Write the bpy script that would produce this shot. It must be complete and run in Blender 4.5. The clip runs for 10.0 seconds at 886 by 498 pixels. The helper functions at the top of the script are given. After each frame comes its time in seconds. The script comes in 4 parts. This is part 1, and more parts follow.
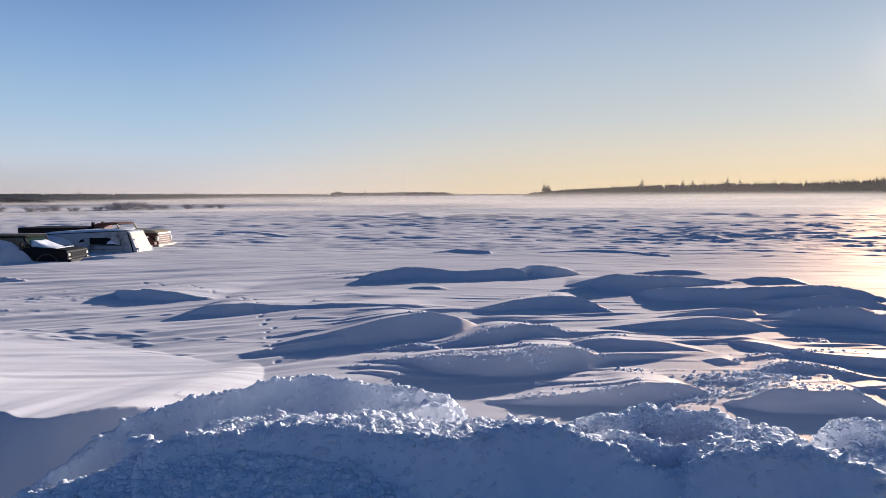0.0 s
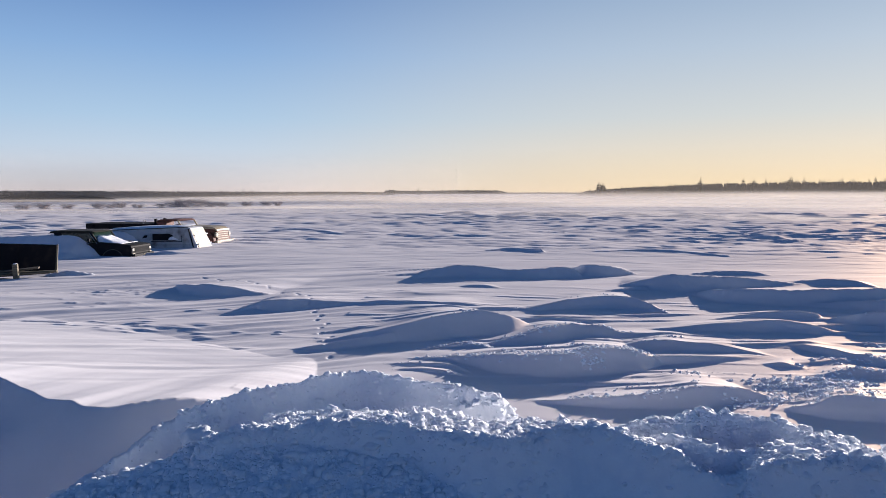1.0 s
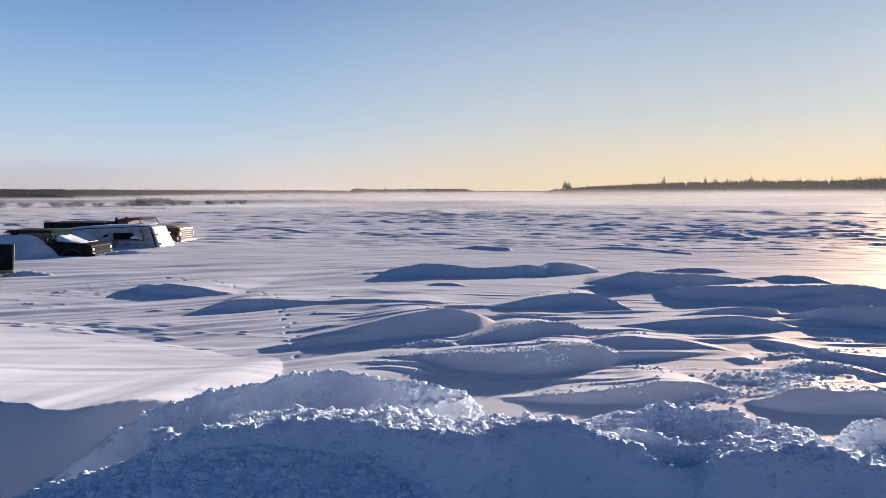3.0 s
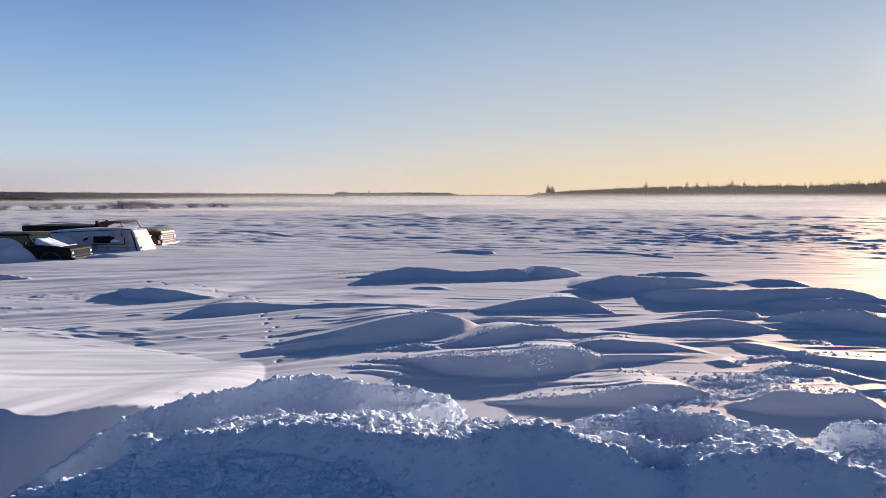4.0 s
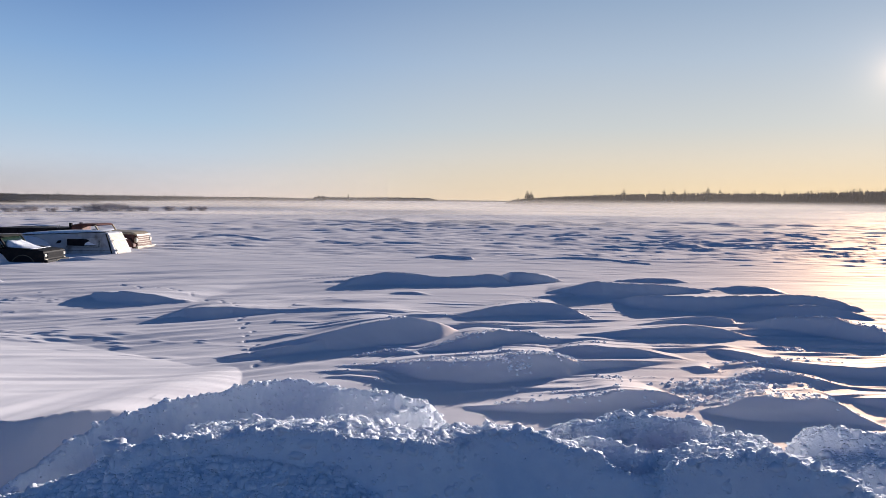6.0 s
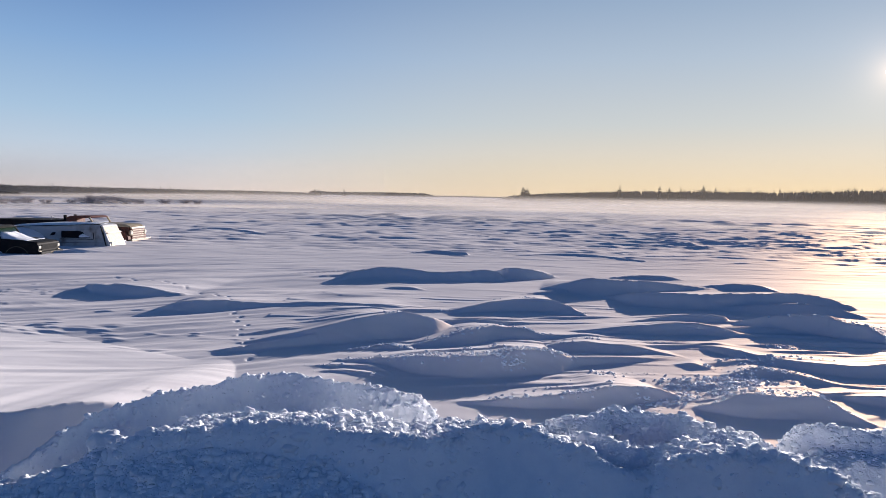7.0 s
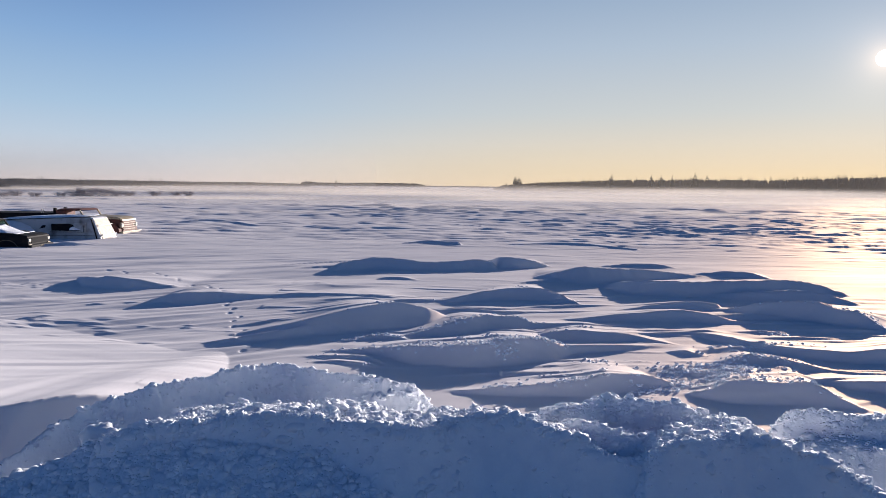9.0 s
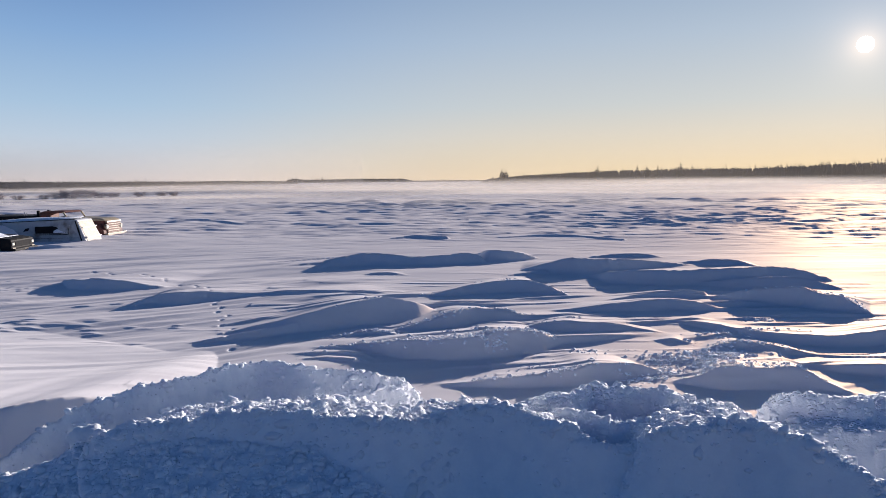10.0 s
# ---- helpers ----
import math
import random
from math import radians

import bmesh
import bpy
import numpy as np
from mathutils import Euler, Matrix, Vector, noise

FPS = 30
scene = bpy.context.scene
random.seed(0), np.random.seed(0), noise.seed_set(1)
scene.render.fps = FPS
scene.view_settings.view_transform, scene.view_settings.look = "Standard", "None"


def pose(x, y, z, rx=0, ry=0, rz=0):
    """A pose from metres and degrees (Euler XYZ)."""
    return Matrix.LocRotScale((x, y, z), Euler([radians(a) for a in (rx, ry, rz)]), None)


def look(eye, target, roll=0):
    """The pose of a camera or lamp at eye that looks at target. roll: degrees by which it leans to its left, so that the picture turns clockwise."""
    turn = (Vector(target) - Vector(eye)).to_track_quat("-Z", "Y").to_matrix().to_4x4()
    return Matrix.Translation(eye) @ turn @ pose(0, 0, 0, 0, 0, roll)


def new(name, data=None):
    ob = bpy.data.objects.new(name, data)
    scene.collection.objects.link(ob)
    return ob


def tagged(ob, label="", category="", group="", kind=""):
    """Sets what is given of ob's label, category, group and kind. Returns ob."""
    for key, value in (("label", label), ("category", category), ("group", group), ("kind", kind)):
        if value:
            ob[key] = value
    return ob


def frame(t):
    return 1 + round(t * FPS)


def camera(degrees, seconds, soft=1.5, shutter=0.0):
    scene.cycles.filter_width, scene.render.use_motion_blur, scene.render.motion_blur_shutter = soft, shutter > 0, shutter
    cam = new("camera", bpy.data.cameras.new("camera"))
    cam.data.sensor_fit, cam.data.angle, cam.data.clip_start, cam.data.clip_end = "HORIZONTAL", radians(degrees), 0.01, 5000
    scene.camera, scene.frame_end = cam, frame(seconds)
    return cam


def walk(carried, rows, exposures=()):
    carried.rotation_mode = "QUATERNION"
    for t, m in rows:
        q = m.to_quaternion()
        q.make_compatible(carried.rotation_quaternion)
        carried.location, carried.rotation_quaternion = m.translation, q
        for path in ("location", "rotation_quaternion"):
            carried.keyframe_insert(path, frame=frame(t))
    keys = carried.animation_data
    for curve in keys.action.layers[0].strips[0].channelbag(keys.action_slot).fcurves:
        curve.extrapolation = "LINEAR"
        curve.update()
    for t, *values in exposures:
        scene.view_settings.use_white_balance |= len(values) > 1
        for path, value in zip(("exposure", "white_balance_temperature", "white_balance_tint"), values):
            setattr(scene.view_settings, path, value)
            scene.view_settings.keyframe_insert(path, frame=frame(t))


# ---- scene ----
cam = camera(63.84, 10.0, soft=0.75)


def stand(x, y, z, yaw, pitch, roll):
    """A pose that turns left by yaw, up by pitch, and leans to the right by roll."""
    return pose(x, y, z, 90 + pitch, 0, yaw) @ pose(0, 0, 0, 0, 0, -roll)


walk(cam, [
    (0, stand(-0.000, -0.000, 2.500, -0.00, -4.38, 0.25)),
    (0.1, stand(0.001, 0.003, 2.500, 1.27, -4.39, 0.11)),
    (0.2, stand(0.002, 0.007, 2.501, 2.26, -4.43, 0.08)),
    (0.3, stand(0.003, 0.010, 2.501, 2.98, -4.47, 0.07)),
    (0.4, stand(0.004, 0.013, 2.501, 3.46, -4.50, 0.11)),
    (0.5, stand(0.002, 0.016, 2.500, 3.80, -4.49, 0.16)),
    (1, stand(0.004, 0.019, 2.497, 4.23, -4.52, 0.11)),
    (1.5, stand(-0.007, 0.025, 2.491, 4.03, -4.59, 0.12)),
    (2, stand(0.002, 0.018, 2.488, 3.28, -4.67, 0.13)),
    (2.5, stand(0.012, 0.008, 2.493, 2.40, -4.69, 0.10)),
    (4, stand(0.023, 0.007, 2.497, 0.28, -4.35, -0.05)),
    (4.5, stand(0.025, -0.002, 2.495, -0.23, -4.15, -0.23)),
    (5, stand(0.021, -0.000, 2.496, -0.76, -3.98, -0.29)),
    (5.5, stand(0.019, 0.009, 2.495, -1.18, -3.88, -0.33)),
    (7, stand(0.028, 0.000, 2.489, -1.78, -4.27, -1.12)),
    (7.5, stand(0.028, 0.012, 2.484, -1.85, -4.58, -1.36)),
    (8, stand(0.028, 0.007, 2.483, -1.89, -4.81, -1.42)),
    (8.5, stand(0.031, 0.015, 2.480, -2.05, -4.93, -1.15)),
    (9, stand(0.027, 0.013, 2.482, -2.39, -5.06, -0.70)),
    (9.5, stand(0.030, 0.007, 2.478, -2.87, -5.21, -0.08)),
    (10, stand(0.043, 0.006, 2.472, -3.34, -5.50, 0.50)),
], exposures=[(0, 1.08), (0.5, 1.16), (1, 1.17), (2, 1.18), (2.7, 1.16), (4, 1.09), (10, 1.07)])

# ---- light ----
SUN_AZ, SUN_EL = radians(33.6), radians(8.9)
TO_SUN = Vector((math.sin(SUN_AZ) * math.cos(SUN_EL), math.cos(SUN_AZ) * math.cos(SUN_EL), math.sin(SUN_EL)))
sun = new("sun", bpy.data.lights.new("sun", "SUN"))
sun.data.energy, sun.data.angle, sun.data.color = 3.95, radians(0.6), (1.0, 0.91, 0.88)
sun.matrix_world = look(TO_SUN * 100, (0, 0, 0))

world = bpy.data.worlds.new("world")
scene.world = world
world.use_nodes = True
wn, wl = world.node_tree.nodes, world.node_tree.links
wn.clear()


def wmath(op, a, b=None, c=None):
    n = wn.new("ShaderNodeMath")
    n.operation = op
    for slot, v in zip(n.inputs, (a, b, c)):
        if v is None:
            continue
        if isinstance(v, (int, float)):
            slot.default_value = v
        else:
            wl.new(v, slot)
    return n.outputs[0]


def wramp(fac, stops):
    n = wn.new("ShaderNodeValToRGB")
    e = n.color_ramp.elements
    while len(e) < len(stops):
        e.new(0.5)
    for k, (p, c) in enumerate(stops):
        e[k].position, e[k].color = p, (*c, 1)
    wl.new(fac, n.inputs["Fac"])
    return n.outputs["Color"]


def wmix(fac, a, b, blend="MIX"):
    n = wn.new("ShaderNodeMix")
    n.data_type, n.blend_type = "RGBA", blend
    for slot, v in ((n.inputs[0], fac), (n.inputs[6], a), (n.inputs[7], b)):
        if isinstance(v, (int, float)):
            slot.default_value = v
        elif isinstance(v, tuple):
            slot.default_value = (*v, 1)
        else:
            wl.new(v, slot)
    return n.outputs[2]


def world_sky():
    """Clear winter sky with a low sun: Nishita for its glow, graded from the pale horizon to the deep blue overhead."""
    tc = wn.new("ShaderNodeTexCoord")
    sep = wn.new("ShaderNodeSeparateXYZ")
    wl.new(tc.outputs["Generated"], sep.inputs[0])
    dot = wn.new("ShaderNodeVectorMath")
    dot.operation = "DOT_PRODUCT"
    wl.new(tc.outputs["Generated"], dot.inputs[0])
    dot.inputs[1].default_value = TO_SUN
    up = sep.outputs["Z"]
    away = wramp(up, [(0.0, (0.80, 0.70, 0.70)), (0.02, (0.70, 0.70, 0.75)), (0.06, (0.56, 0.67, 0.81)), (0.10, (0.44, 0.61, 0.81)),
                      (0.185, (0.27, 0.45, 0.74)), (0.265, (0.155, 0.29, 0.58)), (0.42, (0.040, 0.108, 0.275)), (0.8, (0.020, 0.057, 0.155))])
    near = wramp(up, [(0.0, (0.92, 0.72, 0.46)), (0.02, (0.87, 0.71, 0.48)), (0.06, (0.79, 0.72, 0.62)), (0.10, (0.65, 0.68, 0.69)),
                      (0.185, (0.48, 0.58, 0.71)), (0.265, (0.33, 0.45, 0.63)), (0.42, (0.060, 0.13, 0.275)), (0.8, (0.020, 0.057, 0.155))])
    side = wn.new("ShaderNodeMapRange")
    side.interpolation_type = "SMOOTHSTEP"
    wl.new(dot.outputs["Value"], side.inputs["Value"])
    side.inputs["From Min"].default_value, side.inputs["From Max"].default_value = 0.55, 1.0
    back = wn.new("ShaderNodeMapRange")
    back.interpolation_type = "SMOOTHSTEP"
    wl.new(dot.outputs["Value"], back.inputs["Value"])
    back.inputs["From Min"].default_value, back.inputs["From Max"].default_value = -0.6, 0.5
    shade = wmix(back.outputs[0], (0.36, 0.54, 0.78), (1.0, 1.0, 1.0))
    grade = wmix(side.outputs[0], away, near)
    dimmed = wmix(1.0, grade, shade, "MULTIPLY")
    angle = wmath("ARCCOSINE", wmath("MINIMUM", dot.outputs["Value"], 1.0))
    halo = wmath("MULTIPLY", wmath("EXPONENT", wmath("MULTIPLY", angle, -1 / radians(0.8))), 0.7)
    wide_glow = wmath("MULTIPLY", wmath("EXPONENT", wmath("MULTIPLY", angle, -1 / radians(2.2))), 0.20)
    disc = wmath("MULTIPLY", wmath("LESS_THAN", angle, radians(0.55)), 6.0)
    glow = wn.new("ShaderNodeVectorMath")
    glow.operation = "SCALE"
    glow.inputs[0].default_value = (1.0, 0.70, 0.46)
    wl.new(wmath("ADD", wmath("ADD", halo, wide_glow), disc), glow.inputs["Scale"])
    total = wmix(1.0, dimmed, glow.outputs[0], "ADD")
    sky = wn.new("ShaderNodeTexSky")
    sky.sky_type, sky.sun_disc = "NISHITA", False
    sky.sun_elevation, sky.sun_rotation = SUN_EL, SUN_AZ
    sky.altitude, sky.air_density, sky.dust_density, sky.ozone_density = 200, 1.0, 0.4, 2.0
    bg1, bg2, add = wn.new("ShaderNodeBackground"), wn.new("ShaderNodeBackground"), wn.new("ShaderNodeAddShader")
    bg1.inputs["Strength"].default_value = 0.002
    bg2.inputs["Strength"].default_value = 0.42
    wo = wn.new("ShaderNodeOutputWorld")
    wl.new(sky.outputs[0], bg1.inputs["Color"])
    wl.new(total, bg2.inputs["Color"])
    wl.new(bg1.outputs[0], add.inputs[0])
    wl.new(bg2.outputs[0], add.inputs[1])
    wl.new(add.outputs[0], wo.inputs["Surface"])


world_sky()


# ---- materials ----
def material(name, colour, rough=0.6, metal=0.0, colour2=None, scale=8.0, bump=0.0, bump_scale=30.0, spec=0.5, detail=6.0, stretch=(1, 1, 1), lo=0.38, hi=0.64):
    m = bpy.data.materials.new(name)
    m.use_nodes = True
    n, l = m.node_tree.nodes, m.node_tree.links
    p = n["Principled BSDF"]
    p.inputs["Roughness"].default_value, p.inputs["Metallic"].default_value = rough, metal
    p.inputs["Specular IOR Level"].default_value = spec
    p.inputs["Base Color"].default_value = (*colour, 1)
    tc, mp = n.new("ShaderNodeTexCoord"), n.new("ShaderNodeMapping")
    mp.inputs["Scale"].default_value = stretch
    l.new(tc.outputs["Object"], mp.inputs["Vector"])
    if colour2:
        t = n.new("ShaderNodeTexNoise")
        t.inputs["Scale"].default_value, t.inputs["Detail"].default_value = scale, detail
        l.new(mp.outputs[0], t.inputs["Vector"])
        r = n.new("ShaderNodeValToRGB")
        r.color_ramp.elements[0].position, r.color_ramp.elements[1].position = lo, hi
        r.color_ramp.elements[0].color, r.color_ramp.elements[1].color = (*colour, 1), (*colour2, 1)
        l.new(t.outputs["Fac"], r.inputs["Fac"])
        l.new(r.outputs["Color"], p.inputs["Base Color"])
    if bump:
        t = n.new("ShaderNodeTexNoise")
        t.inputs["Scale"].default_value, t.inputs["Detail"].default_value = bump_scale, 8.0
        l.new(mp.outputs[0], t.inputs["Vector"])
        b = n.new("ShaderNodeBump")
        b.inputs["Strength"].default_value, b.inputs["Distance"].default_value = bump, 0.02
        l.new(t.outputs["Fac"], b.inputs["Height"])
        l.new(b.outputs["Normal"], p.inputs["Normal"])
    return m


SNOW = material("snow", (0.86, 0.87, 0.92), 0.8, colour2=(0.80, 0.82, 0.88), scale=1.1, bump=0.10, bump_scale=9.0, spec=0.0, stretch=(0.6, 1.0, 1))
# road surface out of view, darkened to cut light bounced onto the bank
ROAD = material("darkened_road_snow", (0.30, 0.30, 0.31), 0.8, colour2=(0.20, 0.19, 0.18), scale=2.0, bump=0.2, bump_scale=14, spec=0.1)
CLOD = material("clod_snow", (0.93, 0.94, 0.96), 0.6, colour2=(0.86, 0.88, 0.92), scale=9.0, bump=0.35, bump_scale=50.0, spec=0.1)


def add_sun_glint(m, amount):
    """A weak broad ice sheen over the snow; its gold tint paints warm sunlight."""
    n, l = m.node_tree.nodes, m.node_tree.links
    g, mix = n.new("ShaderNodeBsdfGlossy"), n.new("ShaderNodeMixShader")
    g.inputs["Color"].default_value, g.inputs["Roughness"].default_value = (1.0, 0.70, 0.40, 1), 0.68
    mix.inputs[0].default_value = amount
    l.new(n["Principled BSDF"].outputs[0], mix.inputs[1])
    l.new(g.outputs[0], mix.inputs[2])
    l.new(mix.outputs[0], n["Material Output"].inputs["Surface"])


add_sun_glint(SNOW, 0.17)
WOODS = material("far_woods", (0.030, 0.026, 0.024), 0.9, colour2=(0.07, 0.055, 0.045), scale=0.06, spec=0.1)
# twig colour lightened to stand in for haze and backlight on the scrub
TWIGS = material("hazed_willow_twigs", (0.50, 0.45, 0.43), 0.9, colour2=(0.30, 0.26, 0.25), scale=2.0, spec=0.1)
SPRUCE = material("spruce_needles", (0.015, 0.020, 0.014), 0.85, colour2=(0.035, 0.035, 0.022), scale=1.5, spec=0.1)
BARK = material("bark", (0.06, 0.045, 0.035), 0.9, colour2=(0.03, 0.024, 0.02), scale=4.0, spec=0.1)
DARK_PAINT = material("dark_paint", (0.012, 0.012, 0.013), 0.7, spec=0.15, colour2=(0.03, 0.022, 0.018), scale=5.0, bump=0.1, bump_scale=25, lo=0.5, hi=0.75)
ROOF_PAINT = material("faded_roof", (0.028, 0.026, 0.02), 0.7, spec=0.15, colour2=(0.055, 0.048, 0.032), scale=4.0)
WHITE_PAINT = material("old_white_paint", (0.50, 0.50, 0.50), 0.55, colour2=(0.20, 0.17, 0.15), scale=2.2, detail=9.0, bump=0.08, bump_scale=18, lo=0.52, hi=0.72)
CREAM_PAINT = material("cream_paint", (0.36, 0.30, 0.20), 0.55, colour2=(0.24, 0.14, 0.08), scale=6.0, lo=0.45, hi=0.75)
RUST = material("rusted_red_paint", (0.16, 0.045, 0.028), 0.7, colour2=(0.09, 0.035, 0.022), scale=6.0, bump=0.15, bump_scale=30)
BLACK = material("black_steel", (0.010, 0.010, 0.012), 0.8, spec=0.12, colour2=(0.035, 0.026, 0.022), scale=3.0, lo=0.5, hi=0.8)
CHROME = material("dull_chrome", (0.55, 0.54, 0.52), 0.35, 0.9, colour2=(0.35, 0.30, 0.25), scale=12.0)
LAMP_GLASS = material("lamp_glass", (0.75, 0.72, 0.62), 0.15, spec=0.8)
RUBBER = material("rubber", (0.02, 0.02, 0.02), 0.85)
PALE_FRAME = material("pale_weathered_timber", (0.20, 0.17, 0.11), 0.8, colour2=(0.11, 0.09, 0.06), scale=3.0, stretch=(1, 8, 8), bump=0.2)
TIMBER = material("grey_weathered_timber", (0.16, 0.13, 0.09), 0.85, colour2=(0.07, 0.055, 0.04), scale=3.0, stretch=(1, 9, 9), bump=0.25)


def glass(name, tint):
    m = material(name, tint, 0.08, spec=0.6)
    p = m.node_tree.nodes["Principled BSDF"]
    p.inputs["Transmission Weight"].default_value, p.inputs["IOR"].default_value = 0.6, 1.45
    return m


WINDSHIELD = glass("green_tinted_glass", (0.05, 0.09, 0.065))


def blowing_snow_material():
    """Fine airborne snow: lets most light through, scatters the rest, thins out with height."""
    m = bpy.data.materials.new("airborne_snow")
    m.use_nodes = True
    n, l = m.node_tree.nodes, m.node_tree.links
    n.clear()
    out, mix, clear = n.new("ShaderNodeOutputMaterial"), n.new("ShaderNodeMixShader"), n.new("ShaderNodeBsdfTransparent")
    thru, diff, both = n.new("ShaderNodeBsdfTranslucent"), n.new("ShaderNodeBsdfDiffuse"), n.new("ShaderNodeMixShader")
    thru.inputs["Color"].default_value = (0.46, 0.415, 0.355, 1)
    diff.inputs["Color"].default_value = (0.8, 0.82, 0.86, 1)
    both.inputs[0].default_value = 0.35
    uv, sep, noise_t = n.new("ShaderNodeTexCoord"), n.new("ShaderNodeSeparateXYZ"), n.new("ShaderNodeTexNoise")
    l.new(uv.outputs["UV"], sep.inputs[0])
    fall = n.new("ShaderNodeValToRGB")
    fall.color_ramp.interpolation = "EASE"
    e = fall.color_ramp.elements
    e[0].position, e[0].color, e[1].position, e[1].color = 0.0, (0, 0, 0, 1), 1.0, (0, 0, 0, 1)
    e.new(0.32).color = (1, 1, 1, 1)
    l.new(sep.outputs["Y"], fall.inputs["Fac"])
    mp = n.new("ShaderNodeMapping")
    mp.inputs["Scale"].default_value = (0.012, 0.012, 0.25)
    l.new(uv.outputs["Object"], mp.inputs["Vector"])
    l.new(mp.outputs[0], noise_t.inputs["Vector"])
    noise_t.inputs["Detail"].default_value, noise_t.inputs["Scale"].default_value = 4.0, 1.0
    amount = n.new("ShaderNodeMapRange")
    amount.inputs["From Min"].default_value, amount.inputs["From Max"].default_value = 0.3, 0.7
    amount.inputs["To Min"].default_value, amount.inputs["To Max"].default_value = 0.35, 0.80
    l.new(noise_t.outputs["Fac"], amount.inputs["Value"])
    mul = n.new("ShaderNodeMath")
    mul.operation = "MULTIPLY"
    l.new(fall.outputs[0], mul.inputs[0])
    l.new(amount.outputs[0], mul.inputs[1])
    l.new(thru.outputs[0], both.inputs[1])
    l.new(diff.outputs[0], both.inputs[2])
    l.new(mul.outputs[0], mix.inputs[0])
    l.new(clear.outputs[0], mix.inputs[1])
    l.new(both.outputs[0], mix.inputs[2])
    l.new(mix.outputs[0], out.inputs["Surface"])
    return m


AIR = blowing_snow_material()


# ---- the snow's shape ----
def hash2(i, j, seed):
    h = np.sin(i * 127.1 + j * 311.7 + seed * 74.7) * 43758.5453
    return h - np.floor(h)


def value_noise(x, y, seed=0):
    i, j = np.floor(x), np.floor(y)
    u, v = x - i, y - j
    u, v = u * u * (3 - 2 * u), v * v * (3 - 2 * v)
    a, b = hash2(i, j, seed), hash2(i + 1, j, seed)
    c, d = hash2(i, j + 1, seed), hash2(i + 1, j + 1, seed)
    return (a + (b - a) * u) * (1 - v) + (c + (d - c) * u) * v - 0.5


def fractal(x, y, octaves, seed=0):
    total, amp = 0 * x, 1.0
    for k in range(octaves):
        total = total + amp * value_noise(x * 2.03 ** k + 17 * k, y * 2.03 ** k - 9 * k, seed + k)
        amp *= 0.5
    return total


def lumps(x, y, seed=0):
    """Rounded cells, 1 in their middle and 0 at their seams, each of its own height."""
    i, j = np.floor(x), np.floor(y)
    best, tall = np.full(x.shape, 9.0), np.zeros(x.shape)
    for di in (-1, 0, 1):
        for dj in (-1, 0, 1):
            a, b = i + di, j + dj
            d = np.hypot(a + hash2(a, b, seed) - x, b + hash2(a, b, seed + 1) - y)
            near = d < best
            tall = np.where(near, hash2(a, b, seed + 2), tall)
            best = np.where(near, d, best)
    return np.clip(1 - best * best * 1.6, 0, 1) * (0.25 + tall)


def smooth(a, b, x):
    t = np.clip((x - a) / (b - a), 0, 1)
    return t * t * (3 - 2 * t)


def wavelets(x, y, cell_x, cell_y, seed, density):
    """Short wind-cut ripples, one to a cell: steep towards the viewer's side, gentle behind."""
    u, v = x / cell_x, y / cell_y
    i, j = np.floor(u), np.floor(v)
    z = np.zeros(x.shape)
    for di in (-1, 0, 1):
        for dj in (-1, 0, 1):
            a, b = i + di, j + dj
            r1, r2, r3, r4 = hash2(a, b, seed), hash2(a, b, seed + 1), hash2(a, b, seed + 2), hash2(a, b, seed + 3)
            dx = u - (a + 0.15 + 0.7 * r1)
            dy = v - (b + 0.15 + 0.7 * r2) - (0.5 * (r4 - 0.5)) * dx - 0.25 * dx * dx
            size = 0.35 + 0.65 * r3
            along_x = np.clip(1 - (dx / (0.78 * size)) ** 2, 0, 1)
            across = np.where(dy < 0, np.clip(1 + dy / 0.10, 0, 1), np.clip(1 - dy / (0.75 * size), 0, 1) ** 1.5)
            z = np.maximum(z, (r4 < density) * size * along_x * across)
    return z


def along(knots, x):
    """A soft line through the knots (x, y, height): its y and height at each x."""
    k = np.array(sorted(knots))
    w = (k[-1, 0] - k[0, 0]) / len(k) * 0.3
    ys = sum(np.interp(x + s * w, k[:, 0], k[:, 1]) for s in (-1, -0.5, 0, 0.5, 1)) / 5
    hs = sum(np.interp(x + s * w, k[:, 0], k[:, 2]) for s in (-1, -0.5, 0, 0.5, 1)) / 5
    return ys, hs, k[0, 0], k[-1, 0], k[:, 1].min(), k[:, 1].max(), k[:, 2].max()


DRIFTS, BANKS = [], []


def drift(knots, front=1.6, back=9.0, clod=0.0, bow=1.5):
    """A wind-carved drift: its crest's knots, how long its steep and its gentle side are, in heights, how rough, and how hollow behind."""
    DRIFTS.append((knots, front, back, clod, bow))


def bank(knots, front=0.5, back=0.55, top=0.0, clod=1.0):
    """A ridge of ploughed snow: its crest's knots, the widths of its two sides and of its top, in metres."""
    BANKS.append((knots, front, back, top, clod))


drift([(-2.39, 20.31, 0.032), (-1.97, 20.97, 0.196), (-1.11, 21.36, 0.310), (-0.28, 21.15, 0.285), (0.63, 21.01, 0.219), (1.39, 21.31, 0.279), (2.01, 21.52, 0.283), (2.47, 21.47, 0.160)])
drift([(2.39, 23.04, 0.050), (2.69, 21.88, 0.290), (3.30, 21.96, 0.326), (3.94, 22.15, 0.156), (4.32, 22.43, 0.012)])
drift([(-4.76, 21.32, 0.006), (-3.62, 22.02, 0.035), (-2.67, 22.73, 0.049), (-1.83, 23.34, 0.025)], back=16)
drift([(-3.42, 20.75, 0.011), (-2.73, 21.08, 0.044), (-2.01, 21.36, 0.068)], back=16)
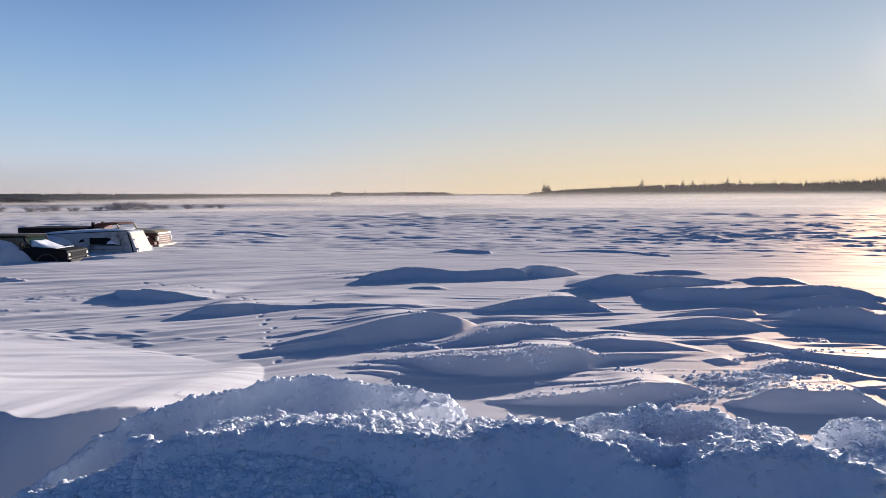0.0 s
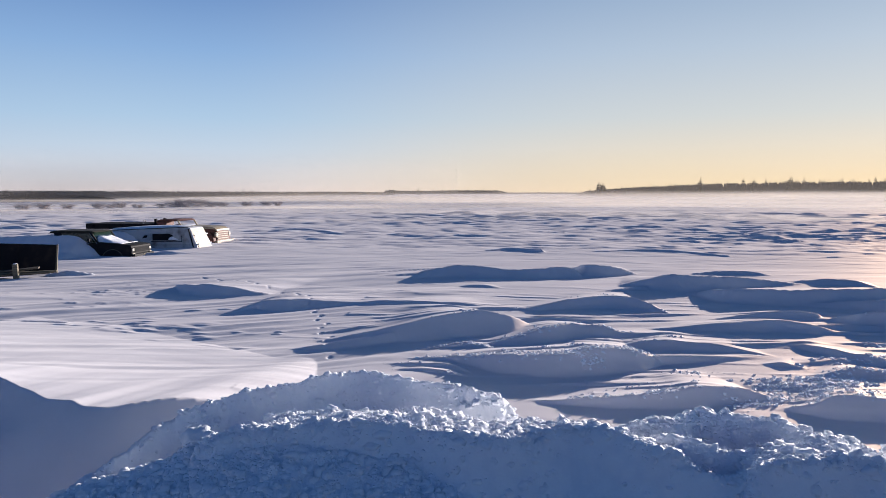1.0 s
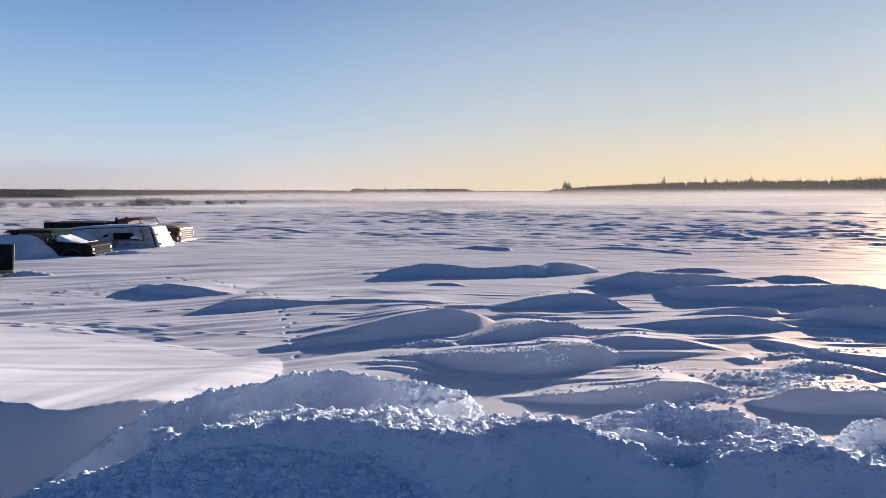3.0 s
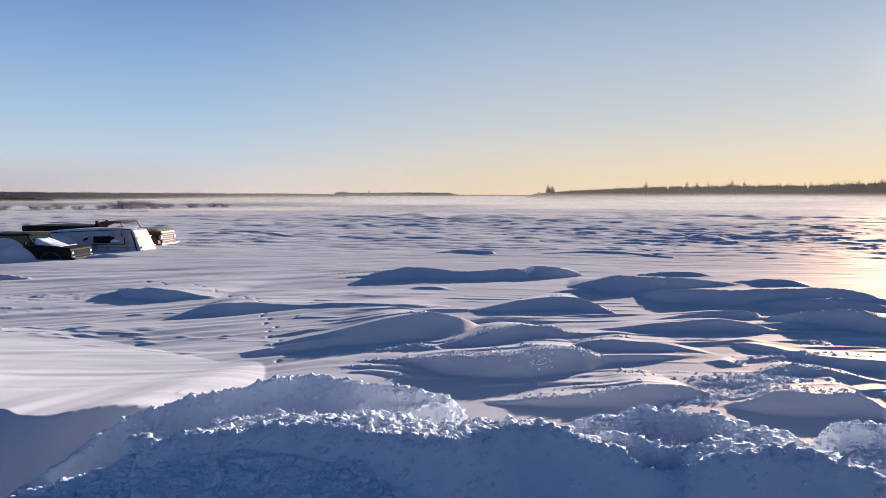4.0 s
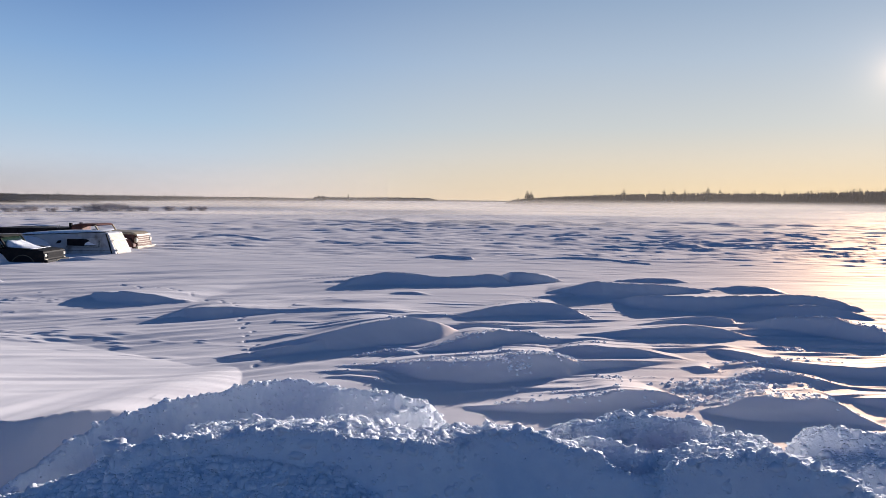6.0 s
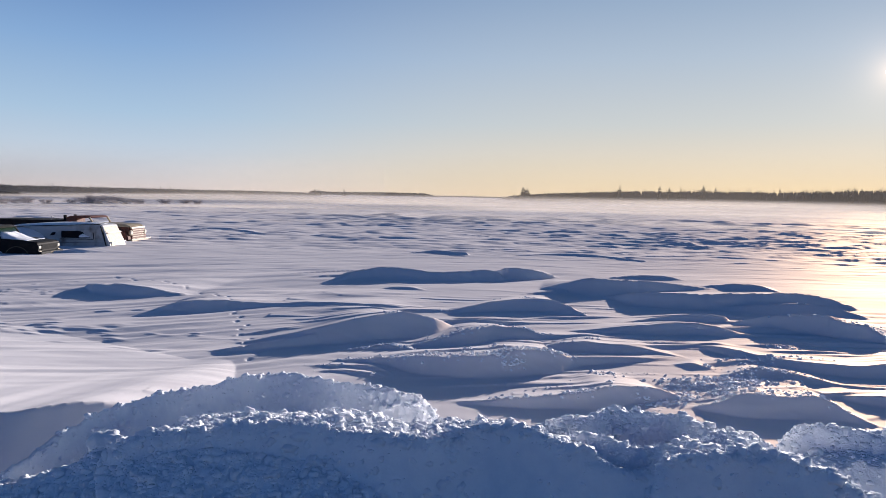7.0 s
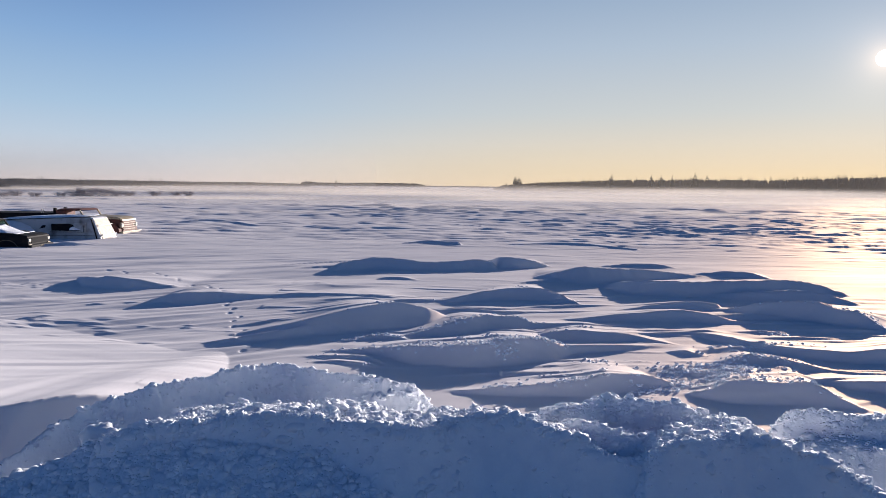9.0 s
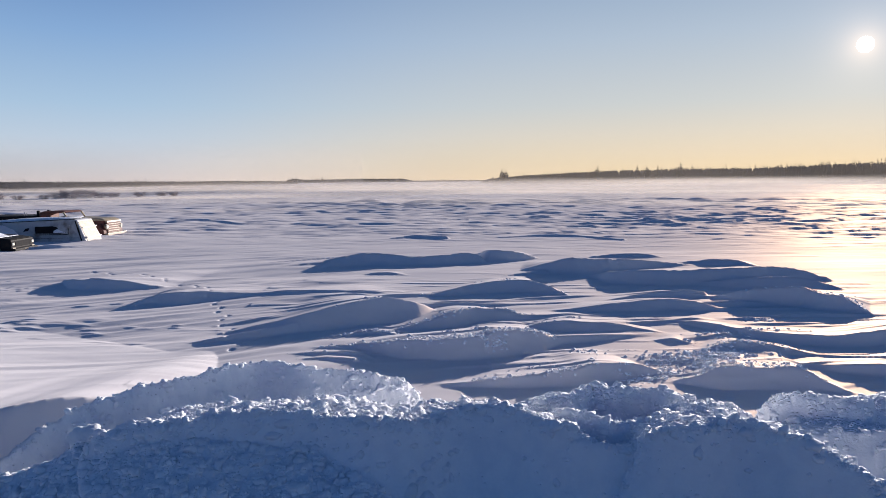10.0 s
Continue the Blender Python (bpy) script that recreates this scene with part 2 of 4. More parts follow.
drift([(-1.09, 18.65, 0.005), (-0.72, 18.68, 0.061), (-0.28, 18.69, 0.076), (0.27, 18.44, 0.009)])
drift([(-8.46, 18.30, 0.02), (-7.90, 17.70, 0.15), (-7.30, 17.25, 0.20), (-6.71, 17.05, 0.20), (-6.20, 17.12, 0.13), (-5.65, 17.15, 0.01)], back=22)
drift([(-5.40, 14.58, 0.007), (-5.24, 14.98, 0.077), (-4.78, 14.93, 0.171), (-4.03, 15.14, 0.161), (-2.96, 15.36, 0.093), (-1.77, 15.51, 0.073), (-0.72, 15.39, 0.086), (0.12, 15.29, 0.036)], back=18)
drift([(-3.34, 11.02, 0.002), (-2.89, 11.12, 0.050), (-2.49, 11.28, 0.088), (-2.10, 11.49, 0.118), (-1.67, 11.79, 0.141)])
drift([(-3.23, 12.45, 0.011), (-2.54, 12.90, 0.051), (-1.89, 13.36, 0.047), (-1.32, 13.96, 0.038)])
drift([(-2.99, 11.87, 0.010), (-2.24, 11.85, 0.142), (-1.53, 12.01, 0.250), (-1.15, 12.26, 0.314), (-0.77, 12.48, 0.370), (-0.36, 12.70, 0.375), (0.07, 12.73, 0.332), (0.35, 12.79, 0.264), (0.78, 13.02, 0.03)], clod=0.2)
drift([(0.50, 15.00, 0.028), (0.91, 15.08, 0.105), (1.44, 15.38, 0.187), (2.00, 15.66, 0.249), (2.64, 15.77, 0.275), (3.03, 15.56, 0.221), (3.27, 15.20, 0.144), (3.63, 14.62, 0.007)], clod=0.3)
drift([(3.40, 19.20, 0.03), (3.89, 18.70, 0.27), (4.45, 18.55, 0.39), (5.45, 18.80, 0.36), (6.40, 19.20, 0.26), (7.32, 19.60, 0.16), (8.32, 19.72, 0.02)])
drift([(4.75, 17.68, 0.036), (5.25, 16.77, 0.273), (6.09, 16.54, 0.302), (7.06, 16.56, 0.298), (8.28, 16.62, 0.312), (9.01, 16.89, 0.296), (9.78, 16.93, 0.222), (10.18, 16.77, 0.124), (10.37, 16.40, 0.018)])
drift([(2.44, 17.87, 0.014), (3.09, 18.12, 0.064), (3.85, 18.46, 0.113)])
drift([(8.15, 20.34, 0.011), (8.90, 19.78, 0.161), (9.61, 19.64, 0.150), (9.87, 19.10, 0.031)], clod=0.3)
drift([(6.08, 22.35, 0.012), (7.01, 22.38, 0.087), (7.78, 22.21, 0.111), (8.25, 21.88, 0.012)])
drift([(6.83, 16.26, 0.017), (7.64, 15.91, 0.145), (8.72, 15.88, 0.210), (9.10, 15.73, 0.185), (9.48, 15.41, 0.119), (9.88, 15.16, 0.008)], clod=0.2)
drift([(6.52, 14.18, 0.062), (6.88, 13.60, 0.275), (7.44, 13.52, 0.287), (7.89, 13.37, 0.292), (8.01, 12.99, 0.270), (8.27, 12.73, 0.253), (8.39, 12.47, 0.126), (8.46, 12.15, 0.006)], front=0.8, clod=0.35)
drift([(3.54, 13.55, 0.006), (4.13, 13.90, 0.059), (4.71, 14.20, 0.081), (5.29, 14.46, 0.111), (6.03, 14.57, 0.141), (6.46, 14.62, 0.065)])
drift([(2.66, 13.04, 0.006), (3.38, 12.90, 0.104), (3.98, 12.93, 0.151), (4.79, 13.09, 0.184), (5.25, 13.10, 0.174), (5.67, 12.98, 0.120), (6.10, 12.96, 0.018)])
drift([(-0.19, 11.52, 0.005), (0.30, 11.58, 0.115), (0.84, 11.82, 0.200), (1.14, 12.12, 0.236), (1.33, 12.29, 0.242), (1.83, 12.36, 0.199), (2.12, 12.33, 0.117), (2.51, 12.29, 0.005)], clod=0.35)
drift([(2.04, 11.61, 0.015), (2.48, 11.49, 0.144), (2.75, 11.45, 0.176), (3.05, 11.28, 0.146), (3.54, 11.23, 0.128), (4.04, 11.08, 0.038), (4.29, 10.95, 0.005)], clod=0.4)
drift([(-1.34, 10.98, 0.004), (-0.88, 11.21, 0.032), (-0.52, 11.36, 0.066), (-0.15, 11.24, 0.046), (0.24, 11.04, 0.027), (0.47, 10.88, 0.004)], clod=0.8)
drift([(-1.40, 10.42, 0.004), (-0.57, 10.39, 0.062), (0.04, 10.04, 0.179), (0.74, 9.90, 0.236), (1.04, 9.91, 0.251), (1.37, 10.10, 0.269), (1.80, 10.19, 0.249), (2.12, 10.23, 0.199), (2.38, 10.41, 0.042)], clod=0.5)
drift([(1.00, 8.77, 0.003), (1.38, 8.80, 0.030), (1.85, 8.99, 0.048), (2.35, 9.18, 0.056), (2.70, 9.35, 0.051), (3.10, 9.51, 0.015)], clod=0.2)
drift([(0.39, 8.47, 0.003), (0.89, 8.39, 0.042), (1.37, 8.36, 0.095), (2.19, 8.44, 0.142), (2.46, 8.58, 0.179), (2.80, 8.68, 0.159), (3.10, 8.69, 0.105), (3.31, 8.70, 0.017)], clod=0.5)
drift([(3.30, 8.28, 0.006), (3.62, 8.16, 0.100), (3.81, 8.20, 0.175), (4.08, 8.21, 0.194), (4.42, 8.16, 0.191), (4.72, 8.17, 0.202), (4.86, 8.09, 0.178), (5.02, 7.90, 0.071), (5.19, 7.66, 0.009)], clod=0.4)
drift([(4.23, 9.68, 0.012), (4.69, 9.75, 0.116), (4.95, 9.71, 0.128), (5.24, 9.63, 0.124), (5.43, 9.53, 0.095), (5.79, 9.39, 0.016)], clod=0.3)
drift([(4.65, 11.89, 0.021), (5.01, 11.41, 0.110), (5.38, 10.71, 0.097), (5.89, 10.24, 0.132), (6.45, 10.04, 0.130), (6.95, 10.11, 0.146), (7.45, 10.34, 0.166), (8.39, 10.72, 0.177)])
drift([(5.68, 9.43, 0.008), (6.11, 9.20, 0.039), (6.59, 9.11, 0.051), (7.14, 9.07, 0.032)])
drift([(5.34, 8.91, 0.007), (5.57, 8.61, 0.087), (6.06, 8.37, 0.132), (6.56, 8.32, 0.103)])
drift([(3.80, 10.46, 0.009), (4.11, 10.35, 0.078), (4.37, 10.19, 0.013)])
drift([(-1.74, 10.02, 0.004), (-1.20, 10.10, 0.036), (-0.71, 10.06, 0.051), (-0.48, 9.92, 0.031), (-0.36, 9.76, 0.004)], clod=0.4)
drift([(-1.47, 9.74, 0.004), (-1.05, 9.81, 0.038), (-0.68, 9.66, 0.037), (-0.41, 9.56, 0.015)], clod=0.7)
drift([(-9.60, 13.03, 0.05), (-8.76, 12.80, 0.06), (-8.13, 12.87, 0.02)], back=14)
drift([(-3.30, 17.31, 0.01), (-2.65, 17.67, 0.03), (-1.91, 17.44, 0.02)])
drift([(3.62, 37.40, 0.03), (5.47, 38.16, 0.11), (7.41, 37.50, 0.07)])
drift([(4.11, 30.22, 0.03), (6.52, 30.60, 0.13), (8.08, 29.46, 0.09), (9.01, 28.17, 0.05)])
drift([(-0.40, 30.47, 0.04), (0.57, 31.21, 0.11), (1.98, 30.16, 0.10)])
drift([(8.00, 30.89, 0.04), (8.91, 32.06, 0.10), (9.14, 30.63, 0.07)])
drift([(-15.49, 48.20, 0.05), (-12.90, 47.48, 0.12), (-9.55, 42.90, 0.08)])
drift([(-0.25, 45.24, 0.04), (2.27, 45.72, 0.09), (4.30, 44.52, 0.05)])
drift([(11.72, 33.51, 0.03), (13.83, 33.16, 0.11), (15.26, 32.03, 0.05)])
# the smooth saddle beside the bank
drift([(-10.20, 9.40, 0.50), (-7.89, 8.37, 0.50), (-6.54, 7.80, 0.49), (-5.72, 7.44, 0.48), (-5.10, 7.11, 0.47), (-4.60, 6.83, 0.46), (-4.17, 6.62, 0.45), (-3.78, 6.47, 0.45), (-3.46, 6.80, 0.43), (-3.12, 7.08, 0.36), (-2.86, 7.26, 0.27), (-2.60, 7.45, 0.18), (-2.30, 7.70, 0.09), (-1.90, 8.10, 0.01)], front=1.6, back=9, bow=1.0)
# the ploughed bank
bank([(-3.70, 4.05, 0.12), (-3.20, 4.22, 0.36), (-2.75, 4.41, 0.60), (-2.56, 4.73, 0.72), (-2.47, 5.16, 0.80), (-2.17, 5.52, 0.86), (-1.80, 5.83, 0.88), (-1.38, 6.16, 0.88), (-1.16, 6.32, 0.88), (-0.67, 6.13, 0.85), (-0.22, 6.12, 0.80), (0.15, 6.25, 0.70)], clod=0.7, front=0.9, back=0.7)
bank([(-3.60, 3.80, 0.22), (-3.20, 3.95, 0.40), (-2.85, 4.09, 0.55), (-2.68, 4.37, 0.62), (-2.06, 4.53, 0.76), (-1.61, 4.47, 0.82), (-1.15, 4.45, 0.85), (-0.63, 4.45, 0.85), (-0.34, 4.45, 0.82), (-0.08, 4.25, 0.78)], clod=0.9, front=1.9, back=0.5)
bank([(0.95, 4.08, 0.95), (1.35, 3.97, 0.90), (1.75, 3.98, 0.96)], front=0.32, back=1.0, clod=0.6)
bank([(-2.0, 4.9, 0.66), (-1.0, 4.95, 0.76), (0.5, 4.8, 0.78), (1.3, 4.2, 0.74), (2.0, 4.5, 0.78), (3.4, 4.5, 0.74), (4.4, 4.6, 0.5)], front=0.6, back=1.1, top=0.3, clod=0.5)
bank([(-2.02, 4.44, 0.80), (-1.62, 4.50, 0.92), (-1.16, 4.50, 0.99), (-0.63, 4.43, 1.02), (-0.26, 4.29, 1.03), (-0.02, 4.21, 1.02), (0.22, 4.25, 1.00), (0.44, 4.40, 0.98)], clod=1, front=0.26, back=1.9, top=0.45)
bank([(-0.05, 4.24, 0.98), (0.19, 4.31, 1.03), (0.44, 4.41, 1.05), (0.70, 4.26, 1.05), (0.84, 4.14, 1.02), (1.05, 4.06, 0.98), (1.30, 3.99, 0.85)], clod=1, front=0.35, back=0.75, top=0.28)
bank([(0.68, 4.61, 0.90), (0.86, 4.59, 0.98), (0.98, 4.66, 1.00), (1.19, 4.63, 1.03), (1.38, 4.79, 1.06), (1.50, 4.71, 1.05), (1.73, 4.64, 1.02), (1.95, 4.42, 1.00), (2.30, 4.58, 0.88), (2.52, 4.47, 0.80)], clod=1, front=0.45, back=0.7, top=0.12)
bank([(1.35, 3.80, 1.01), (1.54, 3.85, 1.06), (1.69, 3.84, 1.08), (1.93, 3.86, 1.10), (2.03, 3.78, 1.09), (2.10, 3.57, 1.06), (2.26, 3.42, 1.02), (2.40, 3.26, 0.96), (2.61, 3.24, 0.86)], clod=1, front=0.35, back=0.8, top=0.38)
bank([(2.85, 5.11, 0.77), (3.00, 5.15, 0.82), (3.19, 5.01, 0.82), (3.41, 4.94, 0.82), (3.80, 5.00, 0.82), (4.27, 5.03, 0.77)], clod=0.9, front=0.45, back=0.8, top=0.1)
bank([(-2.3, 4.66, 0.62), (-2.0, 4.62, 0.86), (-1.75, 4.6, 0.66)], front=0.4, back=0.35, clod=0.8)
bank([(0.88, 4.53, 0.97), (1.05, 4.35, 1.00), (1.25, 4.22, 1.00), (1.50, 4.20, 0.98), (1.81, 4.25, 0.92)], clod=0.8, front=0.7, back=0.8)

# snow packed round the wrecks
drift([(-25.0, 26.6, 0.35), (-21.0, 27.0, 0.62), (-18.5, 27.2, 0.88), (-17.0, 27.3, 1.0), (-16.1, 27.4, 0.98), (-15.85, 27.5, 0.10)], front=1.7, back=3.0)
drift([(-21.5, 33.2, 0.35), (-19.5, 33.0, 0.80), (-17.4, 32.7, 0.55), (-16.4, 32.6, 0.10)], front=1.6, back=2.5)
drift([(-19.0, 31.2, 0.45), (-17.6, 31.1, 0.82), (-16.9, 31.15, 0.80), (-16.3, 31.2, 0.45), (-15.9, 31.2, 0.05)], front=1.4, back=4.0)
drift([(-13.9, 21.1, 0.05), (-13.3, 21.2, 0.17), (-12.6, 21.3, 0.03)], front=2.0, back=3.0)
drift([(-14.4, 28.1, 0.05), (-13.5, 28.4, 0.14), (-12.7, 28.8, 0.03)], front=2.0, back=5.0)

PRINT_LINE = [(-2.42, 10.57), (-3.16, 12.9), (-3.71, 14.4), (-4.73, 16.8), (-6.54, 18.8), (-9.19, 20.5)]


def footprints():
    """Paired prints of a small animal along a wandering line."""
    rng = random.Random(4)
    spots = []
    for (x0, y0), (x1, y1) in zip(PRINT_LINE, PRINT_LINE[1:]):
        n = max(2, int(math.hypot(x1 - x0, y1 - y0) / 0.34))
        for k in range(n):
            f = k / n
            side = 0.07 if k % 2 else -0.07
            spots.append((x0 + (x1 - x0) * f + side + rng.uniform(-0.03, 0.03), y0 + (y1 - y0) * f + rng.uniform(-0.05, 0.05)))
    return spots


def scoured_lumps():
    rng = random.Random(9)
    spots = []
    for cx, cy, n, w in ((-9.5, 17.6, 48, 1.3), (-8.3, 15.2, 20, 1.0), (-6.0, 12.4, 24, 0.9), (-4.2, 12.4, 6, 0.5), (-7.6, 13.0, 14, 0.8)):
        for k in range(n):
            spots.append((cx + rng.gauss(0, w), cy + rng.gauss(0, w * 0.45), rng.uniform(0.04, 0.09), rng.uniform(0.008, 0.020)))
    return spots


def road_level(x, y):
    """The ploughed road one stands on, half a metre above the field, and a dip added beside it to hold shade."""
    shade_dip = -0.35 * smooth(-2.5, -3.3, x) * smooth(6.5, 5.6, y)
    return shade_dip * smooth(2.6, 3.6, y) + 0.50 * smooth(3.2, 1.8, y)


def field_height(x, y):
    r = np.hypot(x, y)
    z = road_level(x, y)
    z = z + 0.10 * fractal(x * 0.10 + 3, y * 0.16, 2, 5) * smooth(8, 16, r)
    # streaks laid by the wind
    m = (r > 6) & (r < 420)
    xm, ym, rm = x[m], y[m], r[m]
    ys = ym - 0.06 * xm
    add = (0.026 * fractal(xm * 0.28, ys * 1.1, 3, 21) + 0.004 * fractal(xm * 0.8, ys * 5.5, 2, 25)) * smooth(6, 10, rm)
    far = smooth(20, 38, ym + 0.25 * xm + 3 * fractal(xm * 0.2, ym * 0.2, 2, 77))
    patch = (0.6 + 0.4 * smooth(-0.3, 0.3, fractal(xm * 0.06, ym * 0.12, 2, 31))) * (0.7 + 0.3 * smooth(-0.32, 0.0, xm / rm))
    bend = 0.5 * fractal(xm * 0.35, ym * 0.35, 2, 91)
    near_by, middle, beyond = smooth(46, 32, rm), smooth(26, 38, rm) * smooth(82, 58, rm), smooth(52, 72, rm)
    add = add + far * patch * near_by * (0.075 * wavelets(xm + 3, ys + bend, 1.5, 1.25, 43, 0.85) + 0.04 * wavelets(xm + 11, ys + 0.7 * bend, 0.9, 0.7, 83, 0.8))
    add = add + far * patch * middle * (0.125 * wavelets(xm, ys + bend, 2.1, 2.6, 3, 0.9) + 0.09 * wavelets(xm + 5, ys - bend, 1.5, 1.7, 13, 0.8) + 0.12 * wavelets(xm + 2, ys - bend, 1.8, 2.3, 103, 0.7))
    add = add + far * patch * beyond * (0.20 * wavelets(xm - 7, ys + bend, 3.3, 5.5, 63, 0.9) + 0.14 * wavelets(xm, ys, 2.4, 3.4, 23, 0.6))
    # layered streaks between the drifts
    small = smooth(8.5, 11, ym) * (1 - far) * smooth(-2.5, 1.5, xm)
    slant = ym - 0.16 * xm + bend * 0.6
    blades = small * smooth(10, 7, xm - 0.3 * (ym - 12)) * smooth(17, 14.5, ym)
    add = add + blades * (0.10 * wavelets(xm, slant, 3.2, 1.15, 53, 0.6) + 0.045 * wavelets(xm + 4, slant + 0.3 * bend, 1.6, 0.55, 33, 0.5))
    z[m] += add
    clods = np.zeros(x.shape)
    bare, level = z.copy(), road_level(x, y)
    for num, (knots, front, back, clod, bow) in enumerate(DRIFTS):
        (ax, ay, _), (bx_, by_, _) = knots[0], knots[-1]
        turn = max(-0.8, min(0.8, math.atan2(by_ - ay, bx_ - ax)))
        cs, sn = math.cos(turn), math.sin(turn)
        knots = [(px * cs + py * sn, -px * sn + py * cs, ph) for px, py, ph in knots]
        _, _, x0, x1, y0, y1, hm = along(knots, np.zeros(1))
        xr, yr = x * cs + y * sn, -x * sn + y * cs
        m = (xr > x0 - 1.6) & (xr < x1 + 1.6) & (yr > y0 - hm * front - 2.0) & (yr < y1 + (hm + 0.1) * back + 0.6)
        if not m.any():
            continue
        xm, ym, zm = xr[m], yr[m], z[m]
        yc, h, _, _, _, _, _ = along(knots, xm)
        we = 0.10 + 0.3 * hm
        ends = smooth(x0 - we, x0 + 0.3 * we, xm) * smooth(x1 + we, x1 - 0.3 * we, xm)
        h = h * ends
        wob = np.minimum(0.12, 0.8 * h) * fractal(xm * 1.1, 0 * xm + num * 3.7, 3 if clod else 2, 41)
        d = ym - yc - wob * np.exp(-np.abs(ym - yc) / (0.3 + 2 * h))
        h = h * (1 + 0.22 * fractal(xm * 1.7, 0 * xm + num * 1.9, 3, 47) * np.exp(-np.abs(d) / (0.15 + 2 * h)))
        run_f, run_b = np.maximum(h, 0.012) * front, np.maximum(h, 0.02) * back
        face = 1 + 0.25 * fractal(xm * 1.7, ym * 2.5, 3, 87)
        side = np.where(d < 0, np.clip(1 + d / (run_f * face), 0, 1) ** 1.25, np.clip(1 - d / run_b, 0, 1) ** bow)
        side = side * smooth(0, 0.02, h)
        zm = np.maximum(zm, bare[m] * (1 - side) + (level[m] + h) * side)
        if clod:
            cl = clod * np.where(d < 0, side ** 7, side ** 2) * ends * smooth(-0.25, 0.2, fractal(xm * 0.9, ym * 0.9, 3, 97))
            zm = zm + cl * (0.04 * (lumps(xm * 5, ym * 5, 3) - 0.45) + 0.03 * lumps(xm * 13, ym * 13, 5))
            clods[m] = np.maximum(clods[m], cl)
        z[m] = zm
    m = (y > 7.2) & (y < 22) & (x > -3) & (x < 11)
    fine = 0.6 * fractal(x[m] * 0.5, y[m] * 0.5, 2, 19)
    z[m] += 0.022 * wavelets(x[m], y[m] + fine, 1.5, 0.5, 73, 0.45) * smooth(7.2, 8.5, y[m]) * smooth(22, 17, y[m])
    # soft slanting streaks over the smooth snow beside the drifts
    m = (x < 0.5) & (y > 6.5) & (y < 32)
    xm, ym = x[m], y[m]
    rolling = (ym - 0.5 * xm) * 0.9
    streaks = 0.10 * fractal(xm * 0.22, rolling * 0.55, 2, 101) + 0.065 * fractal(xm * 0.22, rolling * 1.7, 2, 107) + 0.024 * fractal(xm * 0.2, rolling * 4.6, 2, 109)
    z[m] += streaks * smooth(6.5, 8.5, ym) * smooth(0.5, -3.0, xm) * smooth(32, 20, ym)
    # broken crust strewn between the drifts behind the bank
    m = (y > 8) & (y < 12) & (x > 1.2) & (x < 6.5)
    xm, ym = x[m], y[m]
    crust = smooth(0.0, 0.35, fractal(xm * 0.8, ym * 1.4, 3, 119) + 0.55 * np.exp(-((xm - 3.7) / 1.5) ** 2 - ((ym - 9.5) / 0.9) ** 2) - 0.30)
    z[m] += crust * (0.034 * (lumps(xm * 4, ym * 5, 11) - 0.35) + 0.02 * lumps(xm * 11, ym * 12, 13)) + 0.03 * wavelets(xm + 2, ym, 1.3, 0.45, 123, 0.5)
    clods[m] = np.maximum(clods[m], 0.8 * crust)
    m = (y > 8) & (y < 21.5) & (x > -13) & (x < -1.5)
    xm, ym, zm = x[m], y[m], z[m]
    for px, py in footprints():
        near = (np.abs(xm - px) < 0.2) & (np.abs(ym - py) < 0.2)
        zm[near] -= 0.035 * np.exp(-((xm[near] - px) ** 2 + 0.4 * (ym[near] - py) ** 2) / 0.0011)
    for px, py, w, h in scoured_lumps():
        near = (np.abs(xm - px) < 1.0) & (np.abs(ym - py) < 0.6)
        dx, dy = (xm[near] - px) / (2.6 * w), (ym[near] - py) / w
        zm[near] += h * np.exp(-dx * dx) * np.where(dy < 0, np.clip(1 + dy / 0.7, 0, 1) ** 1.3, np.exp(-dy * dy * 0.5))
    z[m] = zm
    return z, clods


def bank_height(x, y, ground):
    z, clods = ground - 0.06, np.zeros(x.shape)
    for num, (knots, front, back, top, clod) in enumerate(BANKS):
        yc, h, x0, x1, _, _, _ = along(knots, x)
        wob = 0.10 * fractal(x * 2.3 + num, 0 * x + 3.3, 3, 51)
        ends = smooth(x0 - 0.45, x0 + 0.15, x) * smooth(x1 + 0.45, x1 - 0.15, x)
        d = y - yc - wob
        side = np.where(d < 0, np.clip(1 + d / front, 0, 1), np.where(d < top, 1 - 0.16 * d, (1 - 0.16 * top) * (1 - smooth(0, 1, (d - top) / back))))
        crown = ground - 0.06 + (h - ground + 0.06) * side * ends
        on_top = np.where(d < 0, smooth(-0.05 if front < 0.4 else -front * 0.8, 0.0, d), smooth(1, 0, (d - top) / back))
        rough = clod * on_top * smooth(0.05, 0.6, ends + 0.5 * fractal(x * 3, y * 3, 2, 93))
        broken = smooth(-0.15, 0.3, fractal(x * 1.7, y * 1.7, 2, 95) + 0.5 * smooth(0.7, 1.4, x) + 0.2) * (side > 0.02)
        rough = np.maximum(rough, 0.42 * clod * broken * smooth(0.05, 0.5, ends))
        clods = np.where(crown > z, rough, clods)
        z = np.maximum(z, crown)
    m = clods > 0.01
    if m.any():
        xm, ym, cm = x[m], y[m], clods[m]
        z[m] += cm * (0.034 * (lumps(xm * 9, ym * 9, 3) - 0.5) + 0.022 * (lumps(xm * 20, ym * 20, 7) - 0.4) + 0.07 * fractal(xm * 2.2, ym * 2.2, 2, 61))
    # faint scrape marks of the blade
    z = z + 0.012 * fractal(x * 1.5, y * 5, 3, 71) * (z > ground)
    return z, clods


